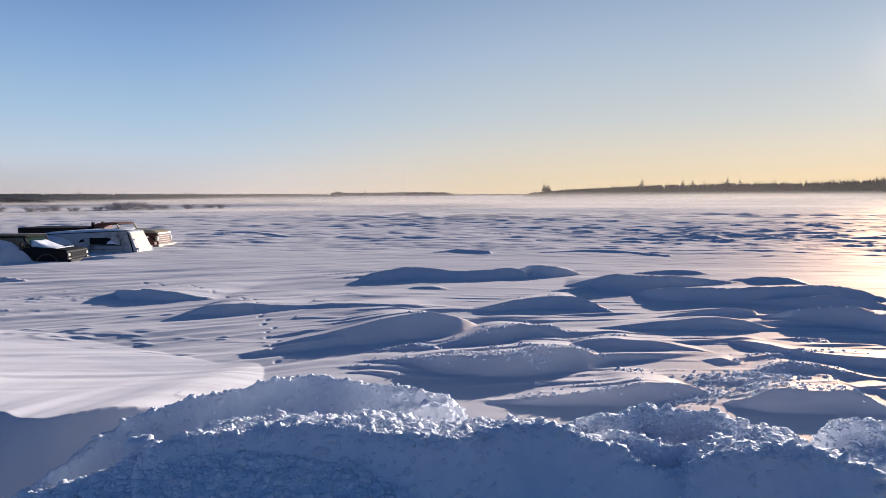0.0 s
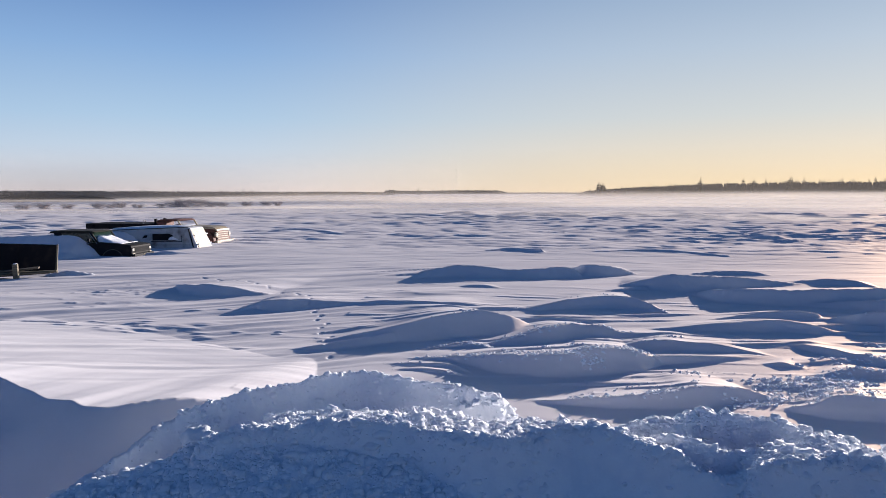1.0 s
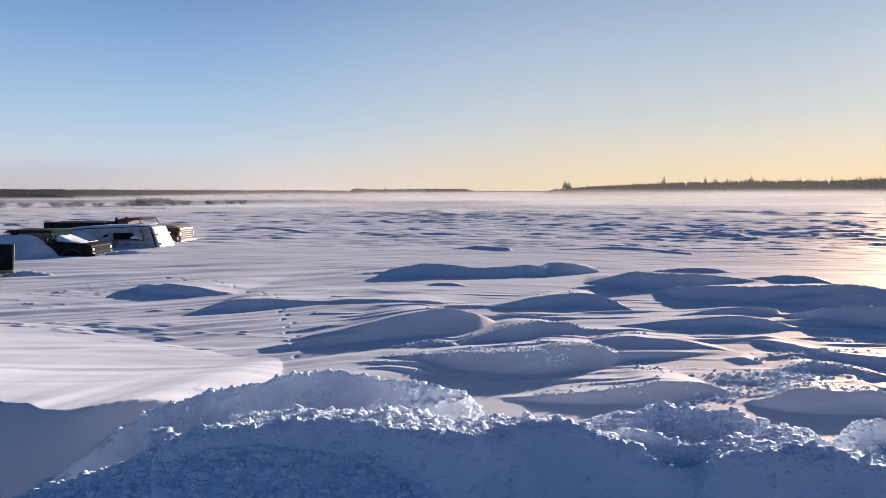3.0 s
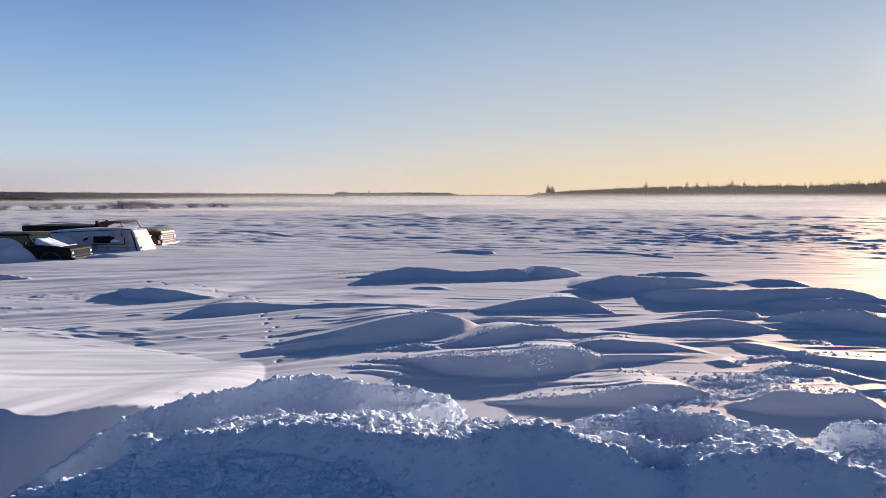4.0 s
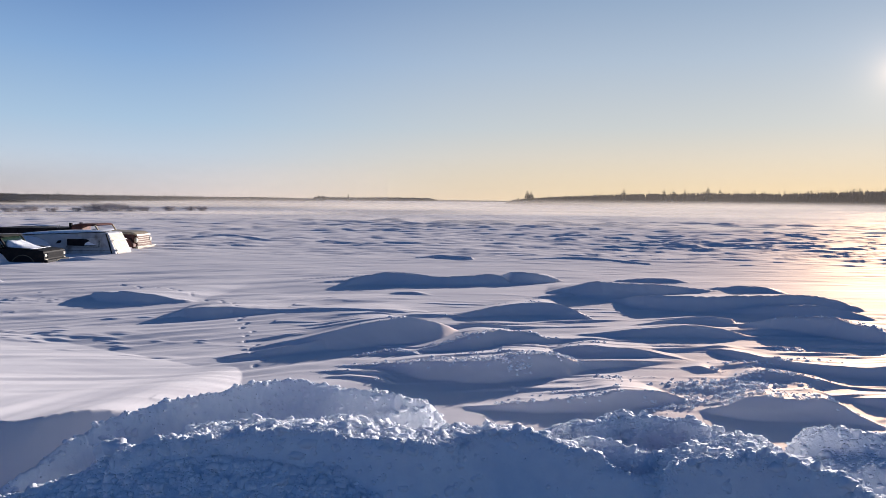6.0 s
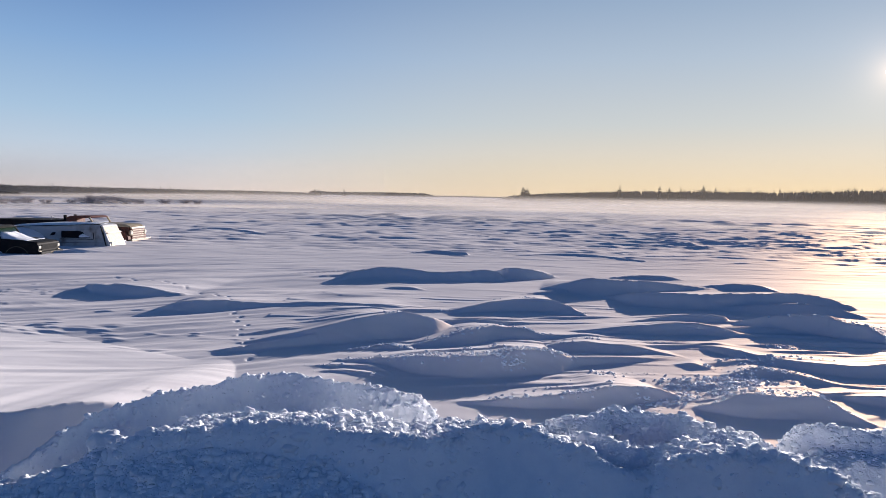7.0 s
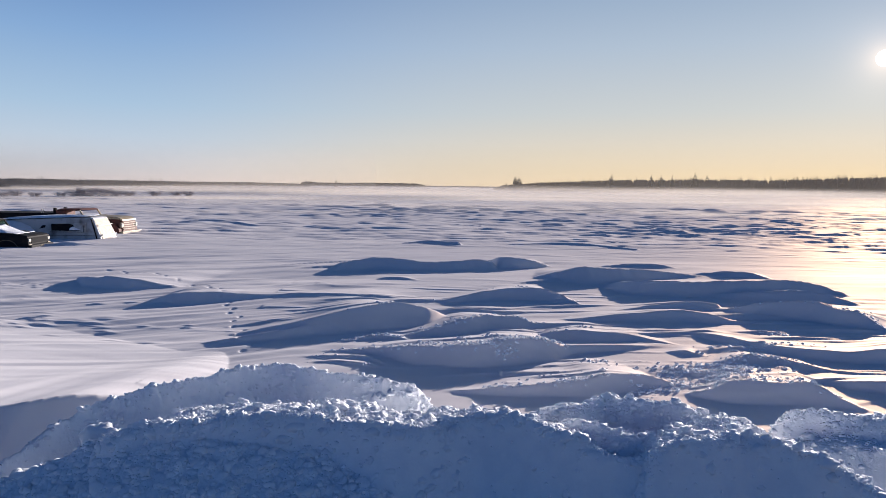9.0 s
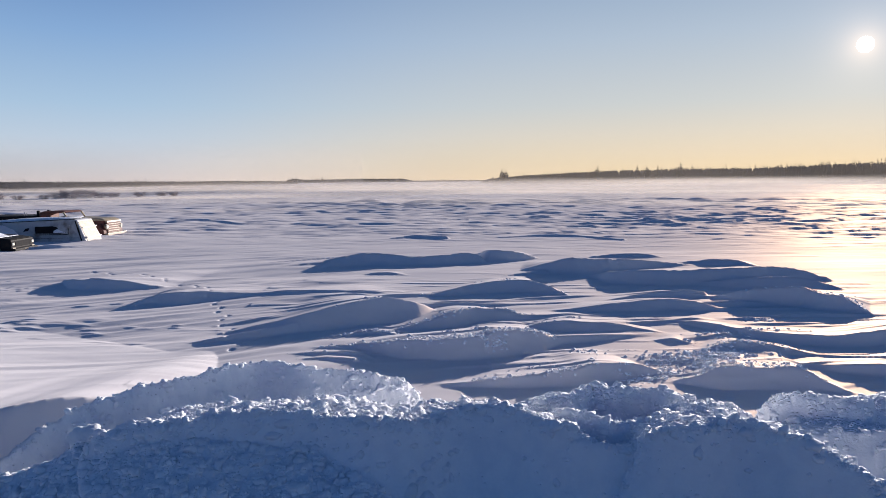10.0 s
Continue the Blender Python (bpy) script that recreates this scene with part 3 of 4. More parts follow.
def mesh_from(name, co, faces, mat, soft=True):
    """A mesh from coordinate and same-sized face arrays."""
    me = bpy.data.meshes.new(name)
    k = faces.shape[1]
    me.vertices.add(len(co))
    me.vertices.foreach_set("co", np.ascontiguousarray(co, dtype=np.float32).ravel())
    me.loops.add(faces.size)
    me.loops.foreach_set("vertex_index", np.ascontiguousarray(faces, dtype=np.int32).ravel())
    me.polygons.add(len(faces))
    me.polygons.foreach_set("loop_start", np.arange(0, faces.size, k, dtype=np.int32))
    me.polygons.foreach_set("use_smooth", np.full(len(faces), soft))
    me.update(calc_edges=True)
    me.materials.append(mat)
    return me


def sheet(az, radii):
    """Points and squares of a sheet of snow, in rings and spokes round the place where one stands."""
    a, r = np.meshgrid(az, radii)
    x, y = (r * np.sin(a)).ravel(), (r * np.cos(a)).ravel()
    rows, cols = a.shape
    idx = np.arange(rows * cols).reshape(rows, cols)
    quads = np.stack([idx[:-1, :-1], idx[:-1, 1:], idx[1:, 1:], idx[1:, :-1]], -1).reshape(-1, 4)
    return x, y, quads


AZ = np.radians(np.concatenate([np.arange(-180, -42, 3.0), np.arange(-42, 43, 0.105), np.arange(43, 178, 3.0), [180.0]]))
RADII = np.concatenate([[0.02, 1, 2], np.arange(2.6, 5.2, 0.15), np.arange(5.2, 9, 0.035), np.arange(9, 17, 0.035), np.arange(17, 34, 0.09),
                        np.arange(34, 90, 0.22), np.geomspace(90, 400, 130), np.geomspace(420, 4200, 24)])
gx, gy, gq = sheet(AZ, RADII)
gz, ground_clods = field_height(gx, gy)
ground = new("ground", mesh_from("ground", np.stack([gx, gy, gz], -1), gq[:, ::-1], SNOW))
# the unseen strip underfoot takes the darkened road snow
ground.data.materials.append(ROAD)
middle_y = gy[gq].mean(1)
ground.data.polygons.foreach_set("material_index", ((middle_y < 2.7) & (middle_y > -5.0)).astype(np.int32))
tagged(ground, "wind-blown snow field with carved blue-shadowed drifts", "snow", kind="structure")

bx, by, bq = sheet(np.radians(np.arange(-46, 50, 0.1)), np.concatenate([np.arange(2.5, 8.6, 0.014), np.arange(8.6, 10.5, 0.05)]))
bg0, _ = field_height(bx, by)
bz, bank_clods = bank_height(bx, by, bg0)
keep = (bz > bg0 - 0.03)[bq].any(1)
bq = bq[keep]
used = np.unique(bq)
renum = np.zeros(len(bx), int)
renum[used] = np.arange(len(used))
BANK_CO = np.stack([bx, by, bz], -1)
snow_bank = new("snow_bank", mesh_from("snow_bank", BANK_CO[used], renum[bq][:, ::-1], CLOD))
snow_bank.data.materials.append(SNOW)
snow_bank.data.polygons.foreach_set("material_index", (bank_clods[bq].max(1) < 0.02).astype(np.int32))
tagged(snow_bank, "ploughed bank of lumpy broken snow beside the road", "snow bank")


# ---- clods of broken snow ----
def clod_shape(rng, levels=1):
    bm = bmesh.new()
    bmesh.ops.create_icosphere(bm, subdivisions=levels, radius=1.0)
    off = Vector((rng.uniform(-50, 50), rng.uniform(-50, 50), rng.uniform(-50, 50)))
    for v in bm.verts:
        v.co *= 1 + 0.65 * noise.noise(v.co * 1.1 + off) + 0.5 * noise.noise(v.co * 2.6 + off)
    co = np.array([v.co[:] for v in bm.verts])
    fs = np.array([[v.index for v in f.verts] for f in bm.faces])
    bm.free()
    return co, fs


def scatter_clods(name, spots, label, levels, soft, parent):
    """Many clods joined into one part of the snow they lie on; spots: x, y, z, size."""
    rng = random.Random(77)
    shapes = [clod_shape(rng, levels) for _ in range(16)]
    cos, faces, start = [], [], 0
    for x, y, z, s in spots:
        co, fs = shapes[rng.randrange(16)]
        m = np.array(Euler((rng.uniform(0, 6.3), rng.uniform(0, 6.3), rng.uniform(0, 6.3))).to_matrix())
        sc = np.array([s * rng.uniform(0.7, 1.5), s * rng.uniform(0.7, 1.3), s * rng.uniform(0.6, 1.0)])
        cos.append((co @ m.T) * sc + (x, y, z))
        faces.append(fs + start)
        start += len(co)
    ob = new(name, mesh_from(name, np.concatenate(cos), np.concatenate(faces), CLOD, soft))
    ob.parent = parent
    return tagged(ob, label, kind="stuff")


rs = np.random.RandomState(5)
ring = np.hypot(BANK_CO[:, 0], BANK_CO[:, 1])
weight = np.where((BANK_CO[:, 2] > bg0 + 0.05), bank_clods, 0) ** 2.4 * ring * (1 + 2.5 * smooth(0.82, 0.96, BANK_CO[:, 2]))
weight /= weight.sum()
pick = rs.choice(len(BANK_CO), 21000, replace=False, p=weight)
scatter_clods("snow_crumbs", [(*BANK_CO[i], 0.006 + 0.012 * rs.random() ** 2) for i in pick[:16000]], "loose crumbs of snow over the bank", 1, False, snow_bank)
scatter_clods("snow_clods", [(*BANK_CO[i], 0.012 + 0.024 * rs.random() ** 3) for i in pick[16000:]], "broken clods of snow over the bank", 2, True, snow_bank)
apron = np.where((BANK_CO[:, 1] < 4.6) & (BANK_CO[:, 0] < 0.5) & (BANK_CO[:, 2] < 0.93) & (BANK_CO[:, 2] > bg0 + 0.2), bank_clods, 0) * ring
big = rs.choice(len(BANK_CO), 2600, replace=False, p=apron / apron.sum())
big = big[np.argsort(ring[big])]
scatter_clods("snow_lumps", [(*(BANK_CO[i] - (0, 0, 0.02)), 0.015 + 0.030 * rs.random() ** 2) for i in big[0::9].tolist() + big[1::9].tolist() + big[2::9].tolist() + big[3::9].tolist() + big[4::9].tolist() + big[5::9].tolist() + big[6::9].tolist() + big[7::9].tolist()],
              "packed lumps of broken snow at the bank's foot", 2, True, snow_bank)
ground_ring = np.hypot(gx, gy)
strew = ground_clods ** 1.2 * ground_ring * (ground_ring < 19)
spots = rs.choice(len(gx), 3600, replace=False, p=strew / strew.sum())
scatter_clods("snow_crumbs", [(gx[i], gy[i], gz[i], 0.006 + 0.028 * rs.random() ** 4) for i in spots], "loose crumbs of snow along the drift crests", 1, False, ground)
lump_meshes = []
lump_rng = random.Random(31)
for k in range(12):
    lump_meshes.append(mesh_from("snow_lump", *clod_shape(lump_rng, 2), CLOD, True))
for k, i in enumerate(big[8::9]):
    s = 0.022 + 0.026 * lump_rng.random() ** 2
    lump = new("snow_lump", lump_meshes[k % 12])
    lump.parent = snow_bank
    lump.location, lump.rotation_euler = BANK_CO[i] - (0, 0, 0.028), (lump_rng.uniform(0, 6), lump_rng.uniform(0, 6), lump_rng.uniform(0, 6))
    lump.scale = (s * lump_rng.uniform(0.8, 1.4), s * lump_rng.uniform(0.8, 1.2), s * 0.85)


def big_clod(x, y, size, label, seed):
    """One clod large enough to stand out on the bank's crest."""
    rng = random.Random(seed)
    near = np.argmin((BANK_CO[:, 0] - x) ** 2 + (BANK_CO[:, 1] - y) ** 2)
    co, fs = clod_shape(rng, 3)
    m = np.array(Euler((rng.uniform(0, 6), rng.uniform(0, 6), rng.uniform(0, 6))).to_matrix())
    co = (co @ m.T) * np.array((size * 0.95, size * 0.75, size * 0.65))
    ob = new("snow_clod", mesh_from("snow_clod", co, fs, CLOD, True))
    ob.location = (x, y, BANK_CO[near, 2] + size * 0.45)
    return tagged(ob, label, "snow clod", "clods on the bank")


for k, (x, y, size) in enumerate(((-2.03, 4.66, 0.10), (-1.93, 4.60, 0.05), (1.38, 4.79, 0.045), (1.52, 4.74, 0.035), (0.98, 4.66, 0.04), (1.80, 4.62, 0.03),
                                  (-1.30, 4.30, 0.04), (-0.85, 4.28, 0.035), (-1.62, 4.25, 0.035), (0.44, 4.44, 0.04), (0.62, 4.36, 0.035), (2.05, 4.05, 0.04), (1.66, 4.05, 0.05), (2.86, 4.86, 0.05), (2.3, 4.3, 0.035))):
    big_clod(x, y, size, "angular sunlit clod of snow on the ploughed bank", 300 + k)


# ---- building helpers ----
def thing(name, m, label, category, group=""):
    ob = new(name)
    ob.matrix_world = m
    return tagged(ob, label, category, group)


def part(name, bm, mat, parent, label="", soft=False):
    """One mesh object under a thing or a part."""
    me = bpy.data.meshes.new(name)
    bmesh.ops.recalc_face_normals(bm, faces=bm.faces)
    for f in bm.faces:
        f.smooth = soft
    bm.to_mesh(me)
    bm.free()
    me.materials.append(mat)
    ob = new(name, me)
    ob.parent = parent
    return tagged(ob, label)


def box(bm, x0, x1, y0, y1, z0, z1, bevel=0.0):
    made = bmesh.ops.create_cube(bm, size=1.0)["verts"]
    for v in made:
        v.co = Vector(((x0 + x1) / 2 + v.co.x * (x1 - x0), (y0 + y1) / 2 + v.co.y * (y1 - y0), (z0 + z1) / 2 + v.co.z * (z1 - z0)))
    if bevel:
        edges = list({e for v in made for e in v.link_edges})
        bmesh.ops.bevel(bm, geom=edges, offset=bevel, segments=2, affect="EDGES", profile=0.6)
    return bm


def boxed(*a, bevel=0.0):
    return box(bmesh.new(), *a, bevel=bevel)


def prism(outline, y0, y1, bevel=0.0, inset_top=None):
    """An outline in x and z, drawn out from y0 to y1. inset_top: how far the points above that height lean in, (height, metres)."""
    bm = bmesh.new()
    rings = []
    for y in (y0, y1):
        ring_v = []
        for x, z in outline:
            yy = y
            if inset_top and z > inset_top[0]:
                yy = y + (inset_top[1] if y == y0 else -inset_top[1])
            ring_v.append(bm.verts.new((x, yy, z)))
        rings.append(ring_v)
    n = len(outline)
    bm.faces.new(rings[0])
    bm.faces.new(rings[1][::-1])
    for k in range(n):
        bm.faces.new((rings[0][k], rings[1][k], rings[1][(k + 1) % n], rings[0][(k + 1) % n]))
    if bevel:
        bmesh.ops.recalc_face_normals(bm, faces=bm.faces)
        bmesh.ops.bevel(bm, geom=bm.edges[:], offset=bevel, segments=2, affect="EDGES", profile=0.6)
    return bm


def tube(a, b, r0, r1=None, sides=6, bm=None):
    bm = bm or bmesh.new()
    a, b = Vector(a), Vector(b)
    r1 = r0 if r1 is None else r1
    turn = (b - a).to_track_quat("Z", "Y").to_matrix()
    lo, hi = [], []
    for k in range(sides):
        d = turn @ Vector((math.cos(6.2832 * k / sides), math.sin(6.2832 * k / sides), 0))
        lo.append(bm.verts.new(a + d * r0))
        hi.append(bm.verts.new(b + d * r1))
    for k in range(sides):
        bm.faces.new((lo[k], lo[(k + 1) % sides], hi[(k + 1) % sides], hi[k]))
    bm.faces.new(lo[::-1])
    bm.faces.new(hi)
    return bm


def arch(cx, cz, y, r, width, thick, a0=0, a1=180, steps=10):
    """A band bent round a wheel."""
    bm = bmesh.new()
    rows = []
    for k in range(steps + 1):
        a = radians(a0 + (a1 - a0) * k / steps)
        c, s = math.cos(a), math.sin(a)
        rows.append([bm.verts.new((cx + c * rr, yy, cz + s * rr)) for rr, yy in ((r, y), (r + thick, y), (r + thick, y + width), (r, y + width))])
    for p, q in zip(rows, rows[1:]):
        for k in range(4):
            bm.faces.new((p[k], p[(k + 1) % 4], q[(k + 1) % 4], q[k]))
    bm.faces.new(rows[0])
    bm.faces.new(rows[-1][::-1])
    return bm


def mound(sx, sy, sz, seed=0, flat=0.0):
    """A soft heap of snow lying on something."""
    bm = bmesh.new()
    bmesh.ops.create_icosphere(bm, subdivisions=3, radius=1.0)
    for v in bm.verts:
        k = 1 + 0.22 * noise.noise(v.co * 1.4 + Vector((seed, 3, 1)))
        v.co = Vector((v.co.x * sx * k, v.co.y * sy * k, max(v.co.z, -flat) * sz * k))
    return bm


def wedge(x0, x1, y0, y1, height, seed):
    """Snow drifted against an upright surface at x0, running out to nothing at x1."""
    bm = bmesh.new()
    nx, ny = 16, 14
    rows = []
    for i in range(nx + 1):
        row = []
        for j in range(ny + 1):
            f, g = i / nx, j / ny
            reach = 0.55 + 0.45 * math.sin(math.pi * min(1, 0.15 + 0.85 * g)) + 0.12 * noise.noise((g * 3, seed, 0))
            h = height * max(0, 1 - f / reach) ** 1.3 * min(1, 8 * g, 8 * (1 - g)) * (1 + 0.3 * noise.noise((f * 3, g * 3, seed)))
            row.append(bm.verts.new((x0 + (x1 - x0) * f, y0 + (y1 - y0) * g, h - 0.02 * f)))
        rows.append(row)
    for i in range(nx):
        for j in range(ny):
            bm.faces.new((rows[i][j], rows[i + 1][j], rows[i + 1][j + 1], rows[i][j + 1]))
    rim = rows[0] + [r[-1] for r in rows[1:]] + rows[-1][-2::-1] + [r[0] for r in rows[-2:0:-1]]
    low = [bm.verts.new((v.co.x, v.co.y, -0.06)) for v in rim]
    for k in range(len(rim)):
        q = (k + 1) % len(rim)
        bm.faces.new((rim[k], rim[q], low[q], low[k]))
    bm.faces.new(low)
    return bm


# ---- the wrecks in the snow ----
def wheel(parent, x, y, z, r=0.34):
    w = part("wheel", tube((x, y - 0.1, z), (x, y + 0.1, z), r, sides=20), RUBBER, parent)
    part("rim", tube((x, y - 0.115, z), (x, y - 0.09, z), r * 0.55, sides=16), CHROME, w, "dull steel rim")
    return w


def dark_pickup():
    """A small dark pickup, sunk to its wheel arches; nose along +x, its near side towards -y."""
    t = thing("pickup_truck", pose(-14.50, 28.05, -0.52, 0, 0, 2), "dark abandoned pickup sunk to its wheel arches in drifted snow", "truck")
    w = 0.86
    # front corner at x = 0
    body = [(-4.3, 0.45), (0.0, 0.45), (0.06, 0.62), (0.04, 0.92), (-1.28, 1.03), (-2.75, 1.05), (-4.3, 1.0)]
    part("body", prism(body, -w, w, 0.03), DARK_PAINT, t)
    part("hood", prism([(-1.30, 1.02), (-0.02, 0.90), (0.02, 0.95), (-0.6, 1.03), (-1.30, 1.08)], -w + 0.05, w - 0.05, 0.015), DARK_PAINT, t, "dark hood with worn paint")
    roof = [(-3.3, 1.44), (-1.62, 1.44), (-1.48, 1.465), (-1.62, 1.52), (-3.2, 1.53), (-3.36, 1.48)]
    part("roof", prism(roof, -0.72, 0.72, 0.02), ROOF_PAINT, t, "faded olive roof with a drip rail")
    part("drip_rail", prism([(-3.38, 1.425), (-1.46, 1.425), (-1.44, 1.445), (-3.38, 1.445)], -0.76, -0.71), BLACK, t)
    for y in (-0.80, 0.74):
        part("pillar", prism([(-1.36, 1.02), (-1.28, 1.02), (-1.58, 1.46), (-1.66, 1.46)], y, y + 0.06), DARK_PAINT, t)
        part("rear_pillar", prism([(-3.05, 1.02), (-2.70, 1.02), (-2.82, 1.46), (-3.1, 1.46)], y, y + 0.06), DARK_PAINT, t)
    part("windshield", prism([(-1.34, 1.03), (-1.31, 1.03), (-1.60, 1.45), (-1.63, 1.45)], -0.74, 0.74), WINDSHIELD, t, "green-tinted windshield, half snowed over")
    part("rear_window", prism([(-2.95, 1.05), (-2.92, 1.05), (-2.96, 1.44), (-2.99, 1.44)], -0.72, 0.72), WINDSHIELD, t)
    door = part("door", boxed(-2.55, -1.36, -w - 0.012, -w + 0.02, 0.48, 1.02, bevel=0.01), DARK_PAINT, t)
    part("door_handle", boxed(-2.45, -2.30, -w - 0.045, -w - 0.012, 0.90, 0.93, bevel=0.006), CHROME, door, "chrome handle")
    part("side_window", prism([(-2.68, 1.05), (-1.42, 1.05), (-1.66, 1.43), (-2.74, 1.43)], -0.79, -0.775), WINDSHIELD, t)
    mirror = part("mirror", boxed(-1.62, -1.54, -1.06, -0.90, 1.06, 1.22, bevel=0.02), DARK_PAINT, t)
    part("mirror_arm", tube((-1.5, -0.86, 1.04), (-1.58, -0.95, 1.1), 0.012), BLACK, mirror)
    part("wheel_arch", arch(-0.72, 0.34, -w - 0.012, 0.44, 0.05, 0.02, 25, 155), PALE_FRAME, t, "dull tan trim round the wheel arch")
    wheel(t, -0.72, -0.74, 0.34)
    wheel(t, -0.72, 0.74, 0.34)
    grille = part("grille", boxed(0.03, 0.075, -0.62, 0.62, 0.66, 0.86, bevel=0.01), BLACK, t)
    for k in range(4):
        part("grille_bar", boxed(0.07, 0.09, -0.60, 0.60, 0.685 + k * 0.045, 0.70 + k * 0.045), BLACK, grille)
    for y in (-0.74, 0.74):
        lamp = part("headlight", boxed(0.03, 0.085, y - 0.08, y + 0.08, 0.72, 0.82, bevel=0.015), LAMP_GLASS, t, "clear square headlight")
        part("bezel", boxed(0.02, 0.06, y - 0.12, y + 0.12, 0.66, 0.86, bevel=0.01), BLACK, lamp)
        part("turn_signal", boxed(0.05, 0.10, y - 0.10, y + 0.10, 0.58, 0.63, bevel=0.008), CREAM_PAINT, t)
    part("bumper", boxed(0.06, 0.20, -0.88, 0.88, 0.46, 0.60, bevel=0.03), DARK_PAINT, t, "dark dented bumper")
    part("number_plate", boxed(0.2, 0.21, -0.16, 0.16, 0.47, 0.58), TIMBER, t)
    part("windshield_snow", wedge(-1.44, -0.42, -0.74, 0.70, 0.27, 4), CLOD, t, "wedge of snow against the windshield", True).location = (0, 0, 1.04)
    return t


def white_van():
    """The upper half of an old white van, one end free of snow; the end along +x, its near side towards -y."""
    t = thing("van", pose(-13.57, 32.27, -0.85, 0, 0, 3), "old white van buried to its windows, dark broken side window", "van")
    w = 0.92
    shell = [(-4.3, 0.4), (0.02, 0.4), (0.06, 0.75), (-0.02, 1.0), (-0.34, 1.76), (-0.46, 1.80), (-4.2, 1.66), (-4.3, 1.55)]
    part("body", prism(shell, -w, w, 0.05, (1.5, 0.10)), WHITE_PAINT, t)
    part("end_panel", prism([(0.03, 0.86), (0.055, 0.86), (-0.31, 1.70), (-0.335, 1.70)], -0.80, 0.80, 0.01), CREAM_PAINT, t, "cream end panel")
    part("corner_seam", prism([(-0.10, 0.55), (-0.05, 0.55), (-0.36, 1.73), (-0.41, 1.73)], -w - 0.015, -w + 0.05), BLACK, t)
    for k in range(2):
        part("rib", prism([(0.05 - 0.19 * k, 1.0 + 0.42 * k), (0.08 - 0.19 * k, 1.0 + 0.42 * k), (0.07 - 0.19 * k, 1.035 + 0.42 * k), (0.04 - 0.19 * k, 1.035 + 0.42 * k)], -0.8, 0.8), WHITE_PAINT, t)
    panel = part("window_frame", boxed(-2.10, -0.62, -w - 0.012, -w + 0.02, 1.12, 1.56, bevel=0.008), WHITE_PAINT, t)
    part("window", prism([(-2.02, 1.22), (-1.0, 1.20), (-0.78, 1.24), (-1.06, 1.33), (-1.12, 1.47), (-1.3, 1.52), (-2.02, 1.51)], -w - 0.034, -w - 0.02), BLACK, panel, "dark broken window")
    part("window_snow", prism([(-1.30, 1.235), (-0.80, 1.245), (-0.98, 1.33), (-1.12, 1.40), (-1.26, 1.33)], -w - 0.045, -w - 0.036), CLOD, panel, "snow caught in the window")
    part("window_trim", prism([(-2.08, 1.15), (-0.68, 1.15), (-0.66, 1.42), (-0.69, 1.42), (-0.70, 1.175), (-2.08, 1.175)], -w - 0.04, -w - 0.02), BLACK, panel)
    part("side_seam", boxed(-3.9, -0.1, -w - 0.006, -w + 0.02, 1.0, 1.012), TIMBER, t)
    part("peeled_patch", prism([(-2.52, 1.30), (-2.30, 1.34), (-2.26, 1.46), (-2.40, 1.44)], -w - 0.012, -w), BLACK, t, "dark peeled patch")
    part("corner_light", boxed(-0.02, 0.075, -w + 0.02, -w + 0.14, 0.98, 1.06, bevel=0.01), LAMP_GLASS, t)
    part("roof_lip", prism([(-4.1, 1.66), (-0.44, 1.80), (-0.44, 1.825), (-4.1, 1.685)], -w + 0.09, -w + 0.14), BLACK, t)
    snow = part("roof_snow", mound(1.9, 0.75, 0.10, 5, 0.1), CLOD, t, "thin snow on the roof", True)
    snow.location, snow.rotation_euler = (-2.5, 0.1, 1.74), (0, -0.035, 0)
    return t


